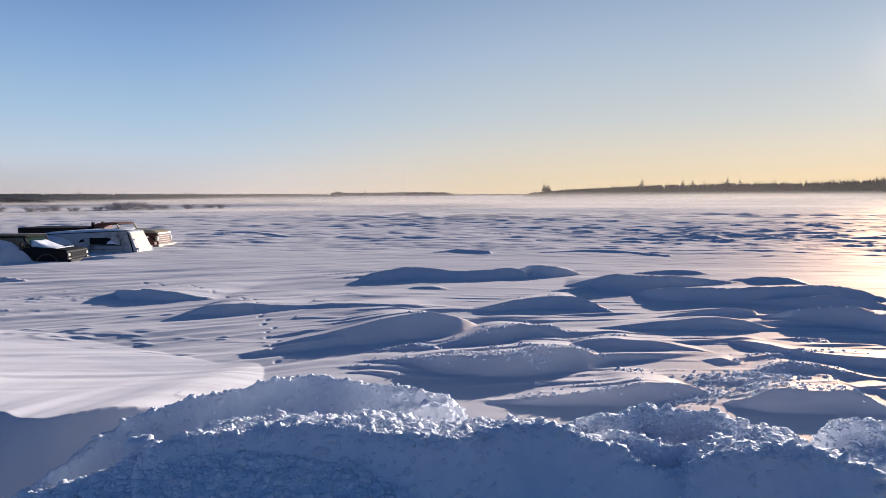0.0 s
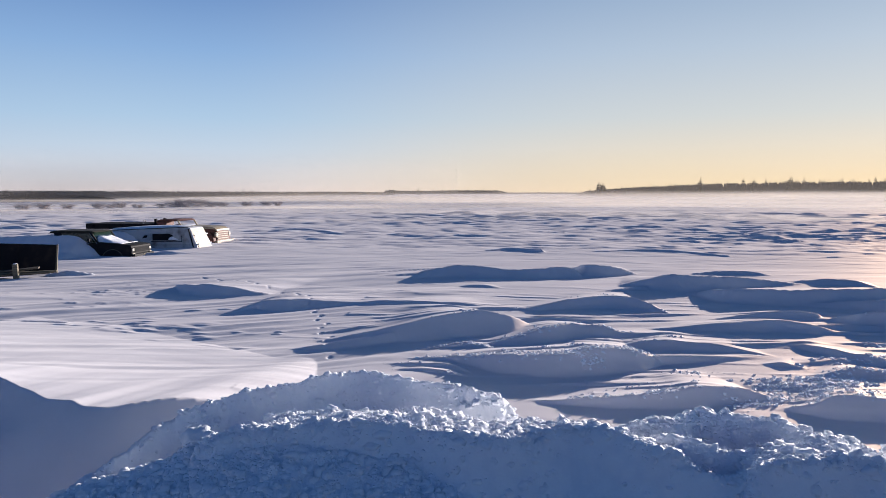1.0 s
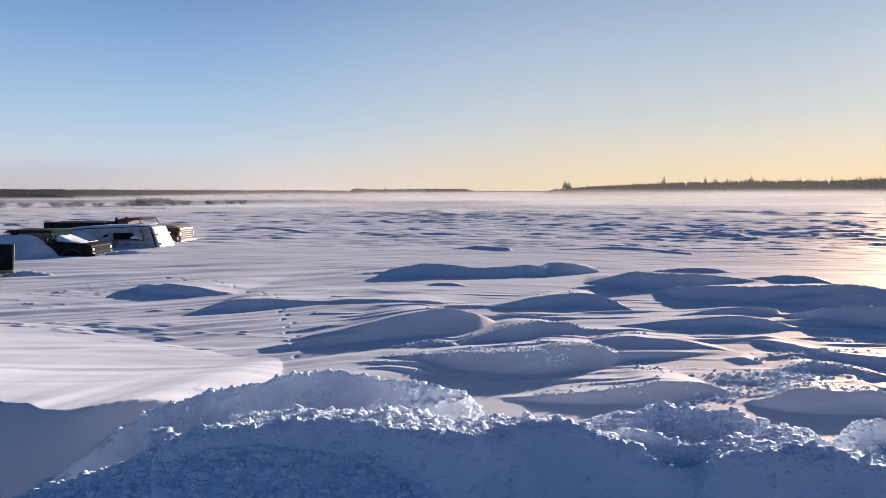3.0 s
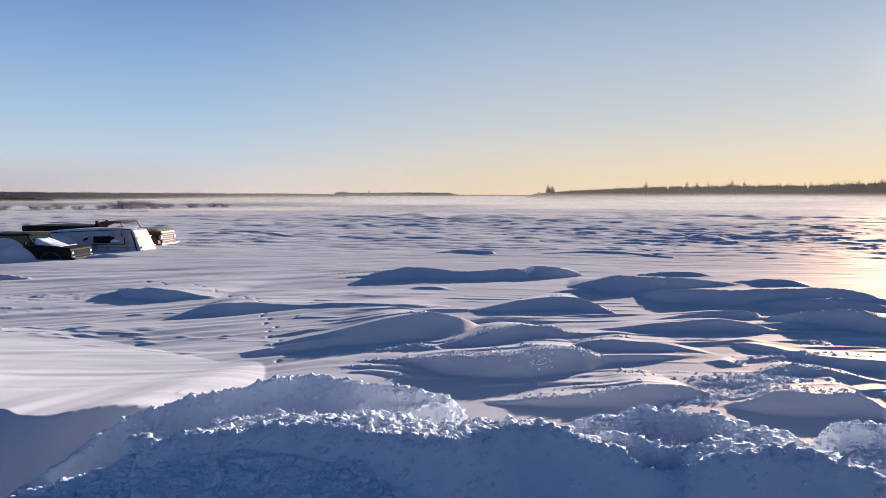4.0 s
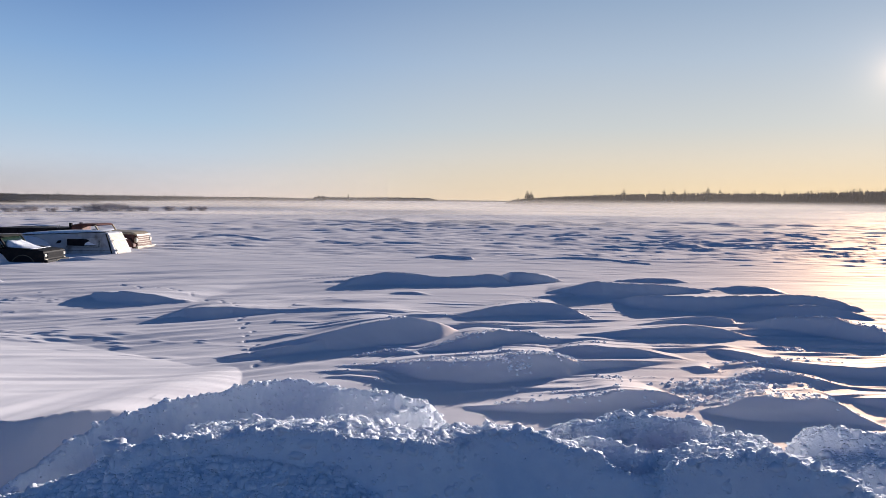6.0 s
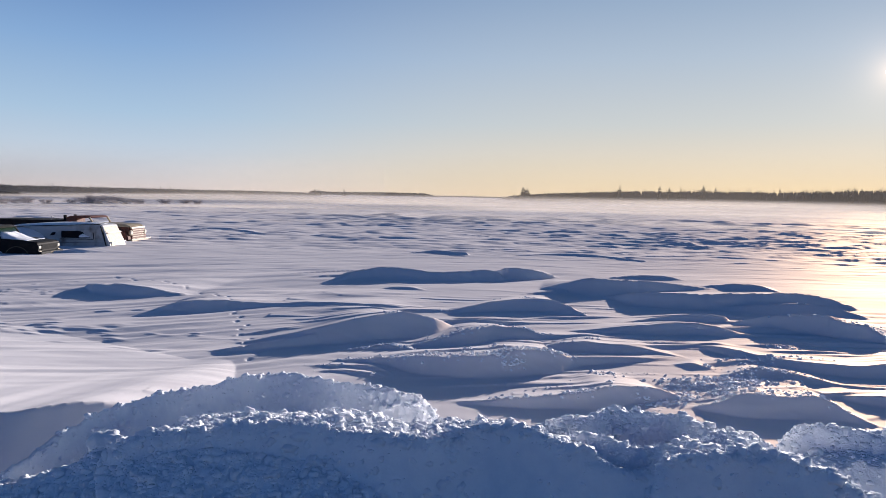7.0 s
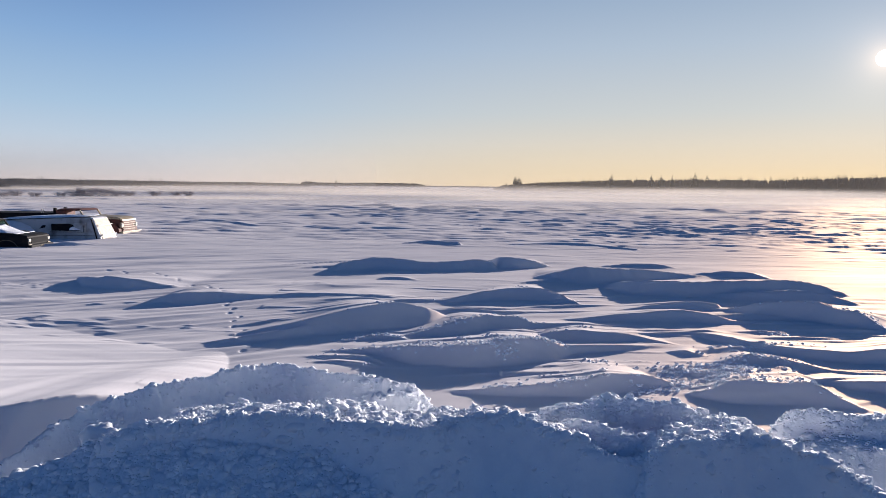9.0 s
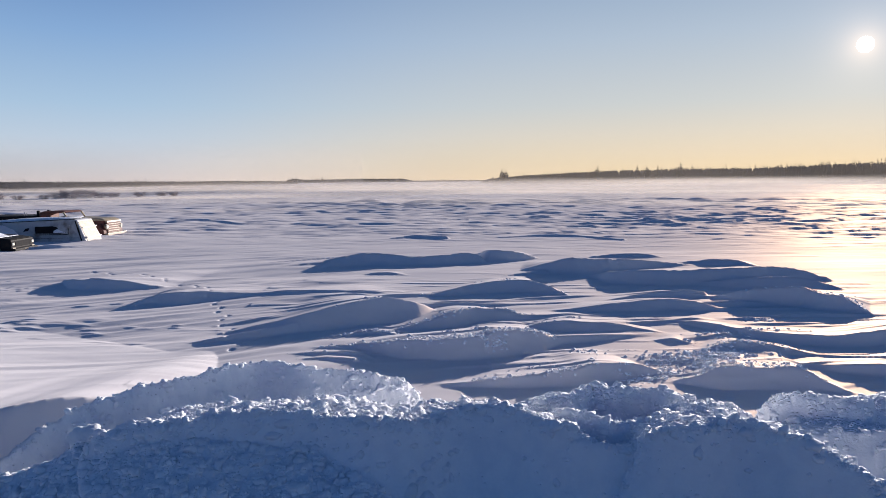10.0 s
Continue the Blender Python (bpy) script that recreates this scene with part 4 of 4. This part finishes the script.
def flatbed_truck():
    """A rusted flatbed truck behind the van; nose along +x."""
    t = thing("flatbed_truck", pose(-14.15, 35.9, -0.95, 0, 0, -4), "rusted red and cream flatbed truck sunk in the snow", "truck")
    w = 0.92
    part("bed", boxed(-6.9, -3.35, -1.1, 1.1, 1.62, 1.90, bevel=0.02), BLACK, t, "black steel flatbed with deep sides")
    for x in (-6.6, -5.8, -5.0, -4.2):
        part("stake_pocket", boxed(x, x + 0.12, -1.14, -1.09, 1.66, 1.86), BLACK, t)
    for y in (-0.55, 0.35):
        part("rack_post", boxed(-3.42, -3.30, y, y + 0.12, 1.85, 2.14, bevel=0.01), BLACK, t)
    for y in (-0.98, -0.80):
        part("rail", tube((-3.75, y, 1.88), (-3.75, y, 2.06), 0.018), CHROME, t)
    part("rail_top", tube((-3.75, -0.98, 2.06), (-3.75, -0.80, 2.06), 0.018), CHROME, t)
    part("cab", prism([(-3.15, 0.9), (-1.62, 0.9), (-1.58, 1.55), (-3.15, 1.55)], -w, w, 0.04), RUST, t)
    part("roof", prism([(-3.12, 1.98), (-1.98, 2.02), (-1.86, 2.06), (-2.0, 2.12), (-2.9, 2.12), (-3.14, 2.05)], -0.80, 0.80, 0.03), RUST, t, "rust-red roof")
    part("back_panel", prism([(-3.14, 1.5), (-3.08, 1.5), (-3.06, 2.0), (-3.12, 2.0)], -0.80, 0.80), RUST, t)
    part("rear_quarter", prism([(-3.1, 1.5), (-2.55, 1.5), (-2.62, 2.0), (-3.1, 2.0)], -0.86, -0.80), RUST, t)
    for y in (-0.86, 0.80):
        part("pillar", prism([(-1.64, 1.5), (-1.56, 1.5), (-1.92, 2.06), (-2.0, 2.06)], y, y + 0.06), CREAM_PAINT, t, "bare cream windshield pillar")
    part("cowl_snow", mound(0.6, 0.7, 0.16, 8, 0.1), CLOD, t, "snow filling the open cab", True).location = (-2.05, 0, 1.72)
    hood = part("hood", prism([(-1.62, 1.62), (-0.06, 1.60), (0.0, 1.66), (-0.2, 1.74), (-1.62, 1.80)], -0.72, 0.72, 0.03), CREAM_PAINT, t, "faded cream hood with rust")
    part("hood_side", prism([(-1.6, 1.1), (-0.05, 1.1), (-0.05, 1.62), (-1.6, 1.66)], -0.74, 0.74, 0.02), RUST, t)
    for y in (-0.98, 0.62):
        part("fender", prism([(-1.5, 0.8), (-1.3, 1.3), (-0.8, 1.48), (-0.2, 1.44), (0.02, 1.15), (0.02, 0.8)], y, y + 0.36, 0.03), RUST, t)
    front = part("grille", boxed(-0.02, 0.06, -0.66, 0.66, 0.92, 1.60, bevel=0.02), RUST, t)
    for k in range(5):
        part("grille_bar", boxed(0.05, 0.085, -0.60, 0.60, 1.02 + k * 0.105, 1.06 + k * 0.105), CREAM_PAINT, front, "cream grille bar")
    part("grille_frame", prism([(0.0, 1.54), (0.09, 1.54), (0.07, 1.63), (0.0, 1.63)], -0.72, 0.72, 0.01), CREAM_PAINT, front)
    for y in (-0.72, 0.72):
        lamp = part("headlight", tube((0.02, y, 1.34), (0.10, y, 1.34), 0.11, 0.10, 16), LAMP_GLASS, t, "round headlight")
        part("bezel", tube((0.0, y, 1.34), (0.06, y, 1.34), 0.14, 0.13, 16), CREAM_PAINT, lamp)
    part("bumper", boxed(0.10, 0.24, -1.0, 1.0, 0.90, 1.05, bevel=0.02), CREAM_PAINT, t, "bent cream bumper")
    wheel(t, -0.7, -0.82, 0.62, 0.42)
    return t


def dark_panel():
    """A tall black panel in a pale timber frame, on edge in the snow."""
    t = thing("steel_panel", pose(-13.75, 21.35, 0.04, -6, 3, 24), "black sheet panel in a pale timber frame, leaning in snow", "panel")
    part("sheet", boxed(-3.4, -0.06, -0.03, 0.03, 0.02, 0.82, bevel=0.006), BLACK, t)
    part("edge_post", boxed(-0.06, -0.01, -0.05, 0.05, -0.1, 0.86, bevel=0.008), PALE_FRAME, t, "pale timber edge post")
    part("top_rail", boxed(-3.4, -0.06, -0.05, 0.05, 0.82, 0.85, bevel=0.006), BLACK, t)
    part("bottom_rail", boxed(-3.4, 0.0, -0.05, 0.05, -0.04, 0.02, bevel=0.006), PALE_FRAME, t)
    for x in (-2.3, -1.15):
        part("stiffener", boxed(x, x + 0.05, -0.05, -0.03, 0.03, 0.81), BLACK, t)
    return t


def timber():
    p = thing("fence_post", pose(-14.16, 20.0, -0.2, 3, -2, 20), "short squared timber post standing in snow", "post")
    part("post", boxed(-0.07, 0.07, -0.07, 0.07, 0.0, 0.62, bevel=0.012), PALE_FRAME, p)
    part("cap_snow", mound(0.06, 0.06, 0.018, 3), CLOD, p, "cap of snow", True).location = (0, 0, 0.62)
    rng = random.Random(3)
    plank_mesh = None
    for k, (x, y, z, turn, length) in enumerate(((-14.3, 20.05, 0.05, 38, 1.9), (-14.15, 20.35, 0.10, 30, 1.7), (-14.5, 20.25, 0.16, 24, 1.5), (-14.75, 20.0, 0.07, 45, 1.4))):
        q = thing("plank", pose(x, y, z, rng.uniform(-8, 8), rng.uniform(-6, 3), turn), "weathered loose plank with snow on it, beside the post", "plank", "planks by the post")
        part("board", boxed(-length / 2, length / 2, -0.12, 0.12, 0, 0.05, bevel=0.006), PALE_FRAME if k % 2 else TIMBER, q)


dark_pickup()
white_van()
flatbed_truck()
dark_panel()
timber()


# ---- scrub, woods and the far shore ----
def bush(m, size, seed):
    """Bare willow scrub: many thin stems that fork as they rise."""
    rng = random.Random(seed)
    t = thing("willow_bush", m, "bare brown willow bush half buried in snow", "bush", "scrub along the field")
    bm = bmesh.new()
    for k in range(80):
        a, lean = rng.uniform(0, 6.283), rng.uniform(0.1, 1.0)
        base = Vector((math.cos(a), math.sin(a), 0)) * rng.uniform(0, 0.55) * size
        tip = base + Vector((math.cos(a) * lean, math.sin(a) * lean, rng.uniform(0.5, 1.05))) * size * 0.9
        mid = base.lerp(tip, 0.5) + Vector((0, 0, 0.1 * size))
        tube(base, mid, 0.015 * size, 0.011 * size, 3, bm)
        tube(mid, tip, 0.011 * size, 0.005 * size, 3, bm)
        for f in range(5):
            s = mid.lerp(tip, rng.random())
            e = s + Vector((rng.uniform(-1, 1), rng.uniform(-1, 1), rng.uniform(0.2, 0.9))) * 0.32 * size
            tube(s, e, 0.009 * size, 0.004 * size, 3, bm)
    part("stem_cluster", bm, TWIGS, t)
    return t


def polar(az, r, z=0.0):
    return (r * math.sin(radians(az)), r * math.cos(radians(az)), z)


SCRUB = [(-33.5, 170, 1.7), (-32.0, 175, 1.4), (-30.0, 168, 1.5), (-28.6, 180, 1.6), (-27.4, 172, 1.3), (-24.9, 182, 1.7), (-24.2, 178, 2.4), (-23.2, 184, 2.2),
         (-22.3, 180, 1.6), (-21.4, 182, 1.5), (-19.6, 186, 1.5), (-18.1, 190, 1.5), (-17.3, 188, 1.4), (-34.8, 165, 1.6), (-29.2, 175, 1.2), (-25.8, 178, 1.2)]
for k, (az, r, s) in enumerate(SCRUB):
    bush(pose(*polar(az, r * 0.76, -0.1)) @ Matrix.Diagonal((1.25, 1.0, 1.0, 1)), s * 0.7, 100 + k)


def spruce(bm, base, height, width, rng):
    """A spruce: a stem and drooping whorls of boughs, ragged at the tips."""
    b = Vector(base)
    tube(b, b + Vector((0, 0, height)), 0.03 * height * 0.4, 0.01, 4, bm)
    levels = 20
    for k in range(levels):
        f = (k + 0.6) / levels
        z, w = height * (0.12 + 0.86 * f + rng.uniform(-0.015, 0.015)), width * rng.uniform(0.8, 1.15) * (1 - f) ** 0.7 + 0.25
        n = 7
        a0 = rng.uniform(0, 6)
        for j in range(n):
            a = a0 + 6.283 * j / n
            ln = w * rng.uniform(0.6, 1.25)
            d, s = Vector((math.cos(a), math.sin(a), 0)), Vector((-math.sin(a), math.cos(a), 0)) * ln * 0.42
            root, tip = b + Vector((0, 0, z)), b + Vector((0, 0, z - 0.34 * ln)) + d * ln
            mid = root.lerp(tip, 0.55) + Vector((0, 0, 0.10 * ln))
            v = [bm.verts.new(p) for p in (root, mid + s, tip, mid - s)]
            bm.faces.new(v)
            low = bm.verts.new(mid - Vector((0, 0, 0.22 * ln)))
            bm.faces.new((v[0], v[1], low))
            bm.faces.new((v[1], v[2], low))


def bare_tree(bm, base, height, rng, twigs=16):
    """A leafless aspen: a stem with upswept limbs and twigs."""
    b = Vector(base)
    lean = Vector((rng.uniform(-0.05, 0.05), rng.uniform(-0.05, 0.05), 1)) * height
    tube(b, b + lean, 0.018 * height, 0.004 * height, 3, bm)
    for k in range(twigs):
        f = rng.uniform(0.28, 0.96)
        s = b + lean * f
        a = rng.uniform(0, 6.283)
        ln = height * (1.05 - f) * rng.uniform(0.3, 0.62)
        e = s + Vector((math.cos(a) * 0.62, math.sin(a) * 0.62, 0.75)) * ln
        tube(s, e, 0.006 * height, 0.002 * height, 3, bm)
        for q in range(2):
            m2 = s.lerp(e, rng.uniform(0.3, 0.9))
            tube(m2, m2 + Vector((rng.uniform(-0.7, 0.7), rng.uniform(-0.7, 0.7), 0.8)) * ln * 0.4, 0.004 * height, 0.0015 * height, 3, bm)


def woods(name, label, spots, seed, spruces=0.25):
    rng = random.Random(seed)
    bm = bmesh.new()
    for az, r, h in spots:
        base = polar(az, r, -0.5)
        if rng.random() < spruces:
            spruce(bm, base, h * rng.uniform(0.8, 1.18), h * 0.17, rng)
        else:
            bare_tree(bm, base, h * rng.uniform(0.75, 1.08), rng, 12)
    me = bpy.data.meshes.new(name)
    bm.to_mesh(me)
    bm.free()
    me.materials.append(WOODS)
    return tagged(new(name, me), label, "woods", kind="stuff")


def understorey(name, label, az0, az1, dist, top, seed):
    """Dense brush and stems that close the wood below its crowns: a deep, ragged thicket."""
    rs2 = np.random.RandomState(seed)
    n = int((az1 - az0) * 40)
    az = np.sort(rs2.uniform(az0, az1, n))
    cos, faces, start = [], [], 0
    for a in az:
        for deep in range(3):
            r = dist(a) + deep * 9 + rs2.uniform(-4, 4)
            w, h = r * radians(0.24) * rs2.uniform(0.6, 1.5), top(a) * rs2.uniform(0.72, 1.0)
            x, y, _ = polar(a + rs2.uniform(-0.02, 0.02), r)
            c, s = math.cos(radians(a)), -math.sin(radians(a))
            for side in (-1, 1):
                d = w * 0.5
                pts = np.array([(-d, 0, -1), (d, 0, -1), (d * 0.9, d * side, h * 0.45), (d * 0.3, d * side * 0.6, h * rs2.uniform(0.75, 1.0)), (-d * 0.35, 0, h), (-d, d * 0.7 * side, h * 0.55)])
                px, py = x + pts[:, 0] * c - pts[:, 1] * s, y + pts[:, 0] * s + pts[:, 1] * c
                cos.append(np.stack([px, py, pts[:, 2]], -1))
                faces.append(np.array([(0, 1, 2), (0, 2, 5), (5, 2, 3), (5, 3, 4)]) + start)
                start += 6
    ob = new(name, mesh_from(name, np.concatenate(cos), np.concatenate(faces), WOODS, False))
    return tagged(ob, label, "woods", kind="stuff")


rw = random.Random(21)


def right_dist(az):
    return float(np.interp(az, [6.5, 10, 18, 25, 35, 46], [610, 500, 425, 372, 330, 310]))


def right_top(az):
    return float(np.interp(az, [6.4, 7.2, 10, 14, 17, 24, 27, 32, 46], [1.9, 4.6, 6.8, 8.3, 9.0, 8.8, 8.5, 9.6, 9.9]))


def left_dist(az):
    return float(np.interp(az, [-46, -30, -20, -9], [375, 400, 500, 800]))


def left_top(az):
    return float(np.interp(az, [-46, -32, -25, -17, -12, -8.5], [4.3, 4.2, 4.0, 3.9, 4.2, 3.3]))


understorey("woodland_thicket", "dense dark brush along the far wooded shore", 6.5, 46, right_dist, lambda a: right_top(a) * 0.86, 3)
woods("woodland", "far dark woods of bare aspen and spruce", [(a, right_dist(a) + rw.uniform(-6, 22), right_top(a)) for a in (rw.uniform(7.0, 46) for _ in range(760))], 5, 0.07)
understorey("woodland_thicket", "dense dark brush along the distant tree line", -46, -8.6, left_dist, lambda a: left_top(a) * 0.95, 4)
woods("woodland", "distant low tree line of bare trees and spruce", [(a, left_dist(a) + rw.uniform(-8, 30), left_top(a) + 0.5) for a in (rw.uniform(-46, -9) for _ in range(300))], 6, 0.3)


for far_off, tall, end, seed in ((245, 3.0, -29.0, 14), (300, 3.5, -24.5, 16)):
    understorey("woodland_thicket", "low brush before the distant tree line", -46, end, lambda a: far_off * 1.0, lambda a: tall * float(np.interp(a, [-46, end - 4, end], [1.0, 0.95, 0.35])), seed)


def middle_top(az):
    return float(np.interp(az, [-9, -8.2, -7.6, -6, -3, 0.2, 1, 3, 6.6], [7, 9, 7, 7, 8, 7.5, 2.5, 3.0, 2.5]))


understorey("woodland_thicket", "thin line of far brush on the horizon", -8.8, 6.6, lambda a: 1500.0, middle_top, 8)
woods("woodland", "far scattered trees on the horizon", [(a, 1500, middle_top(a) + 3.0) for a in (rw.uniform(-8.8, 6.6) for _ in range(60))], 9, 0.4)


def lone_spruce(az, r, h, width, label):
    t = thing("spruce_tree", pose(*polar(az, r, -0.5)), label, "tree")
    rng = random.Random(int(az * 100))
    bm = bmesh.new()
    spruce(bm, (0, 0, 0), h, width, rng)
    part("crown", bm, SPRUCE, t)
    part("trunk", tube((0, 0, 0), (0, 0, h * 0.96), h * 0.018, h * 0.004, 6), BARK, t)
    return t


for az, r, h, w in ((8.12, 860, 17.5, 3.4), (8.42, 862, 16.5, 3.2), (7.4, 890, 8.5, 1.5), (15.6, 700, 18.5, 2.2), (18.6, 680, 17.5, 1.9), (19.3, 678, 16.5, 2.2),
                    (20.1, 676, 16.8, 1.8), (22.6, 660, 17.0, 1.8), (21.75, 650, 18.5, 2.8), (-19.2, 880, 9.6, 0.9), (-19.9, 878, 9.2, 0.9), (-21.5, 850, 8.4, 0.8), (-27.0, 730, 8.6, 0.8), (-6.2, 1450, 15.0, 2.0), (-8.5, 1480, 13.5, 2.6), (-8.2, 1480, 13.0, 2.6)):
    lone_spruce(az, r * 0.6, 2.5 + (h * 0.94 - 2.5) * 0.6, w * 1.15, "tall dark spruce standing above the far tree line")


# ---- ground drift: fine snow blown along the field ----
def snow_veil(radius, height, seed, left=0.45, end=50):
    az = np.radians(np.arange(-50, end + 0.1, 1.0))
    wob = radius * (1 + 0.06 * np.sin(az * 5 + seed) + 0.03 * np.sin(az * 13 + 2 * seed))
    x, y = wob * np.sin(az), wob * np.cos(az)
    n = len(az)
    co = np.concatenate([np.stack([x, y, 0 * x - 0.05], -1), np.stack([x, y, height * (left + (1 - left) * smooth(-0.5, -0.05, az))], -1)])
    k = np.arange(n - 1)
    quads = np.stack([k, k + 1, k + 1 + n, k + n], -1)
    me = mesh_from("snow_haze_veil", co, quads, AIR)
    uv = me.uv_layers.new(name="UVMap")
    v = np.array([(i / n, 0.0) for i in range(n)] + [(i / n, 1.0) for i in range(n)])
    uv.data.foreach_set("uv", v[quads.ravel()].ravel())
    return tagged(new("snow_haze_veil", me), "low veil of fine snow blown across the field", "blowing snow", kind="stuff")


thin = bpy.data.materials["airborne_snow"].copy()
thin.name = "thin_airborne_snow"
for node in thin.node_tree.nodes:
    if node.type == "MAP_RANGE":
        node.inputs["To Min"].default_value, node.inputs["To Max"].default_value = 0.06, 0.34
for k, (radius, height) in enumerate(((66, 0.5), (76, 0.7), (90, 0.9), (103, 1.2))):
    snow_veil(radius, height, k * 2.3).data.materials[0] = thin
for k, (radius, height) in enumerate(((118, 1.2), (146, 1.7), (176, 2.2), (215, 2.8), (262, 3.6))):
    snow_veil(radius, height, k * 1.7)


# tall see-through sheets put in as painted haze, to lighten the far woods
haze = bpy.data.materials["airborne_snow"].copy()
haze.name = "haze_sheet"
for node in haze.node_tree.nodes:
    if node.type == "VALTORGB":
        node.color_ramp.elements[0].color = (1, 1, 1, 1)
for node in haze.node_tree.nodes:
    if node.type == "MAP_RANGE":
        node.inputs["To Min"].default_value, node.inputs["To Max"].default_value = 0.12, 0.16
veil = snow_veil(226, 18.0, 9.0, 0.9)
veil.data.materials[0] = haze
tagged(veil, "faint translucent sheet standing in for haze before the far woods", "haze")
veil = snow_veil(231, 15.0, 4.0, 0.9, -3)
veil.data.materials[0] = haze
tagged(veil, "faint translucent sheet standing in for haze before the far woods", "haze")
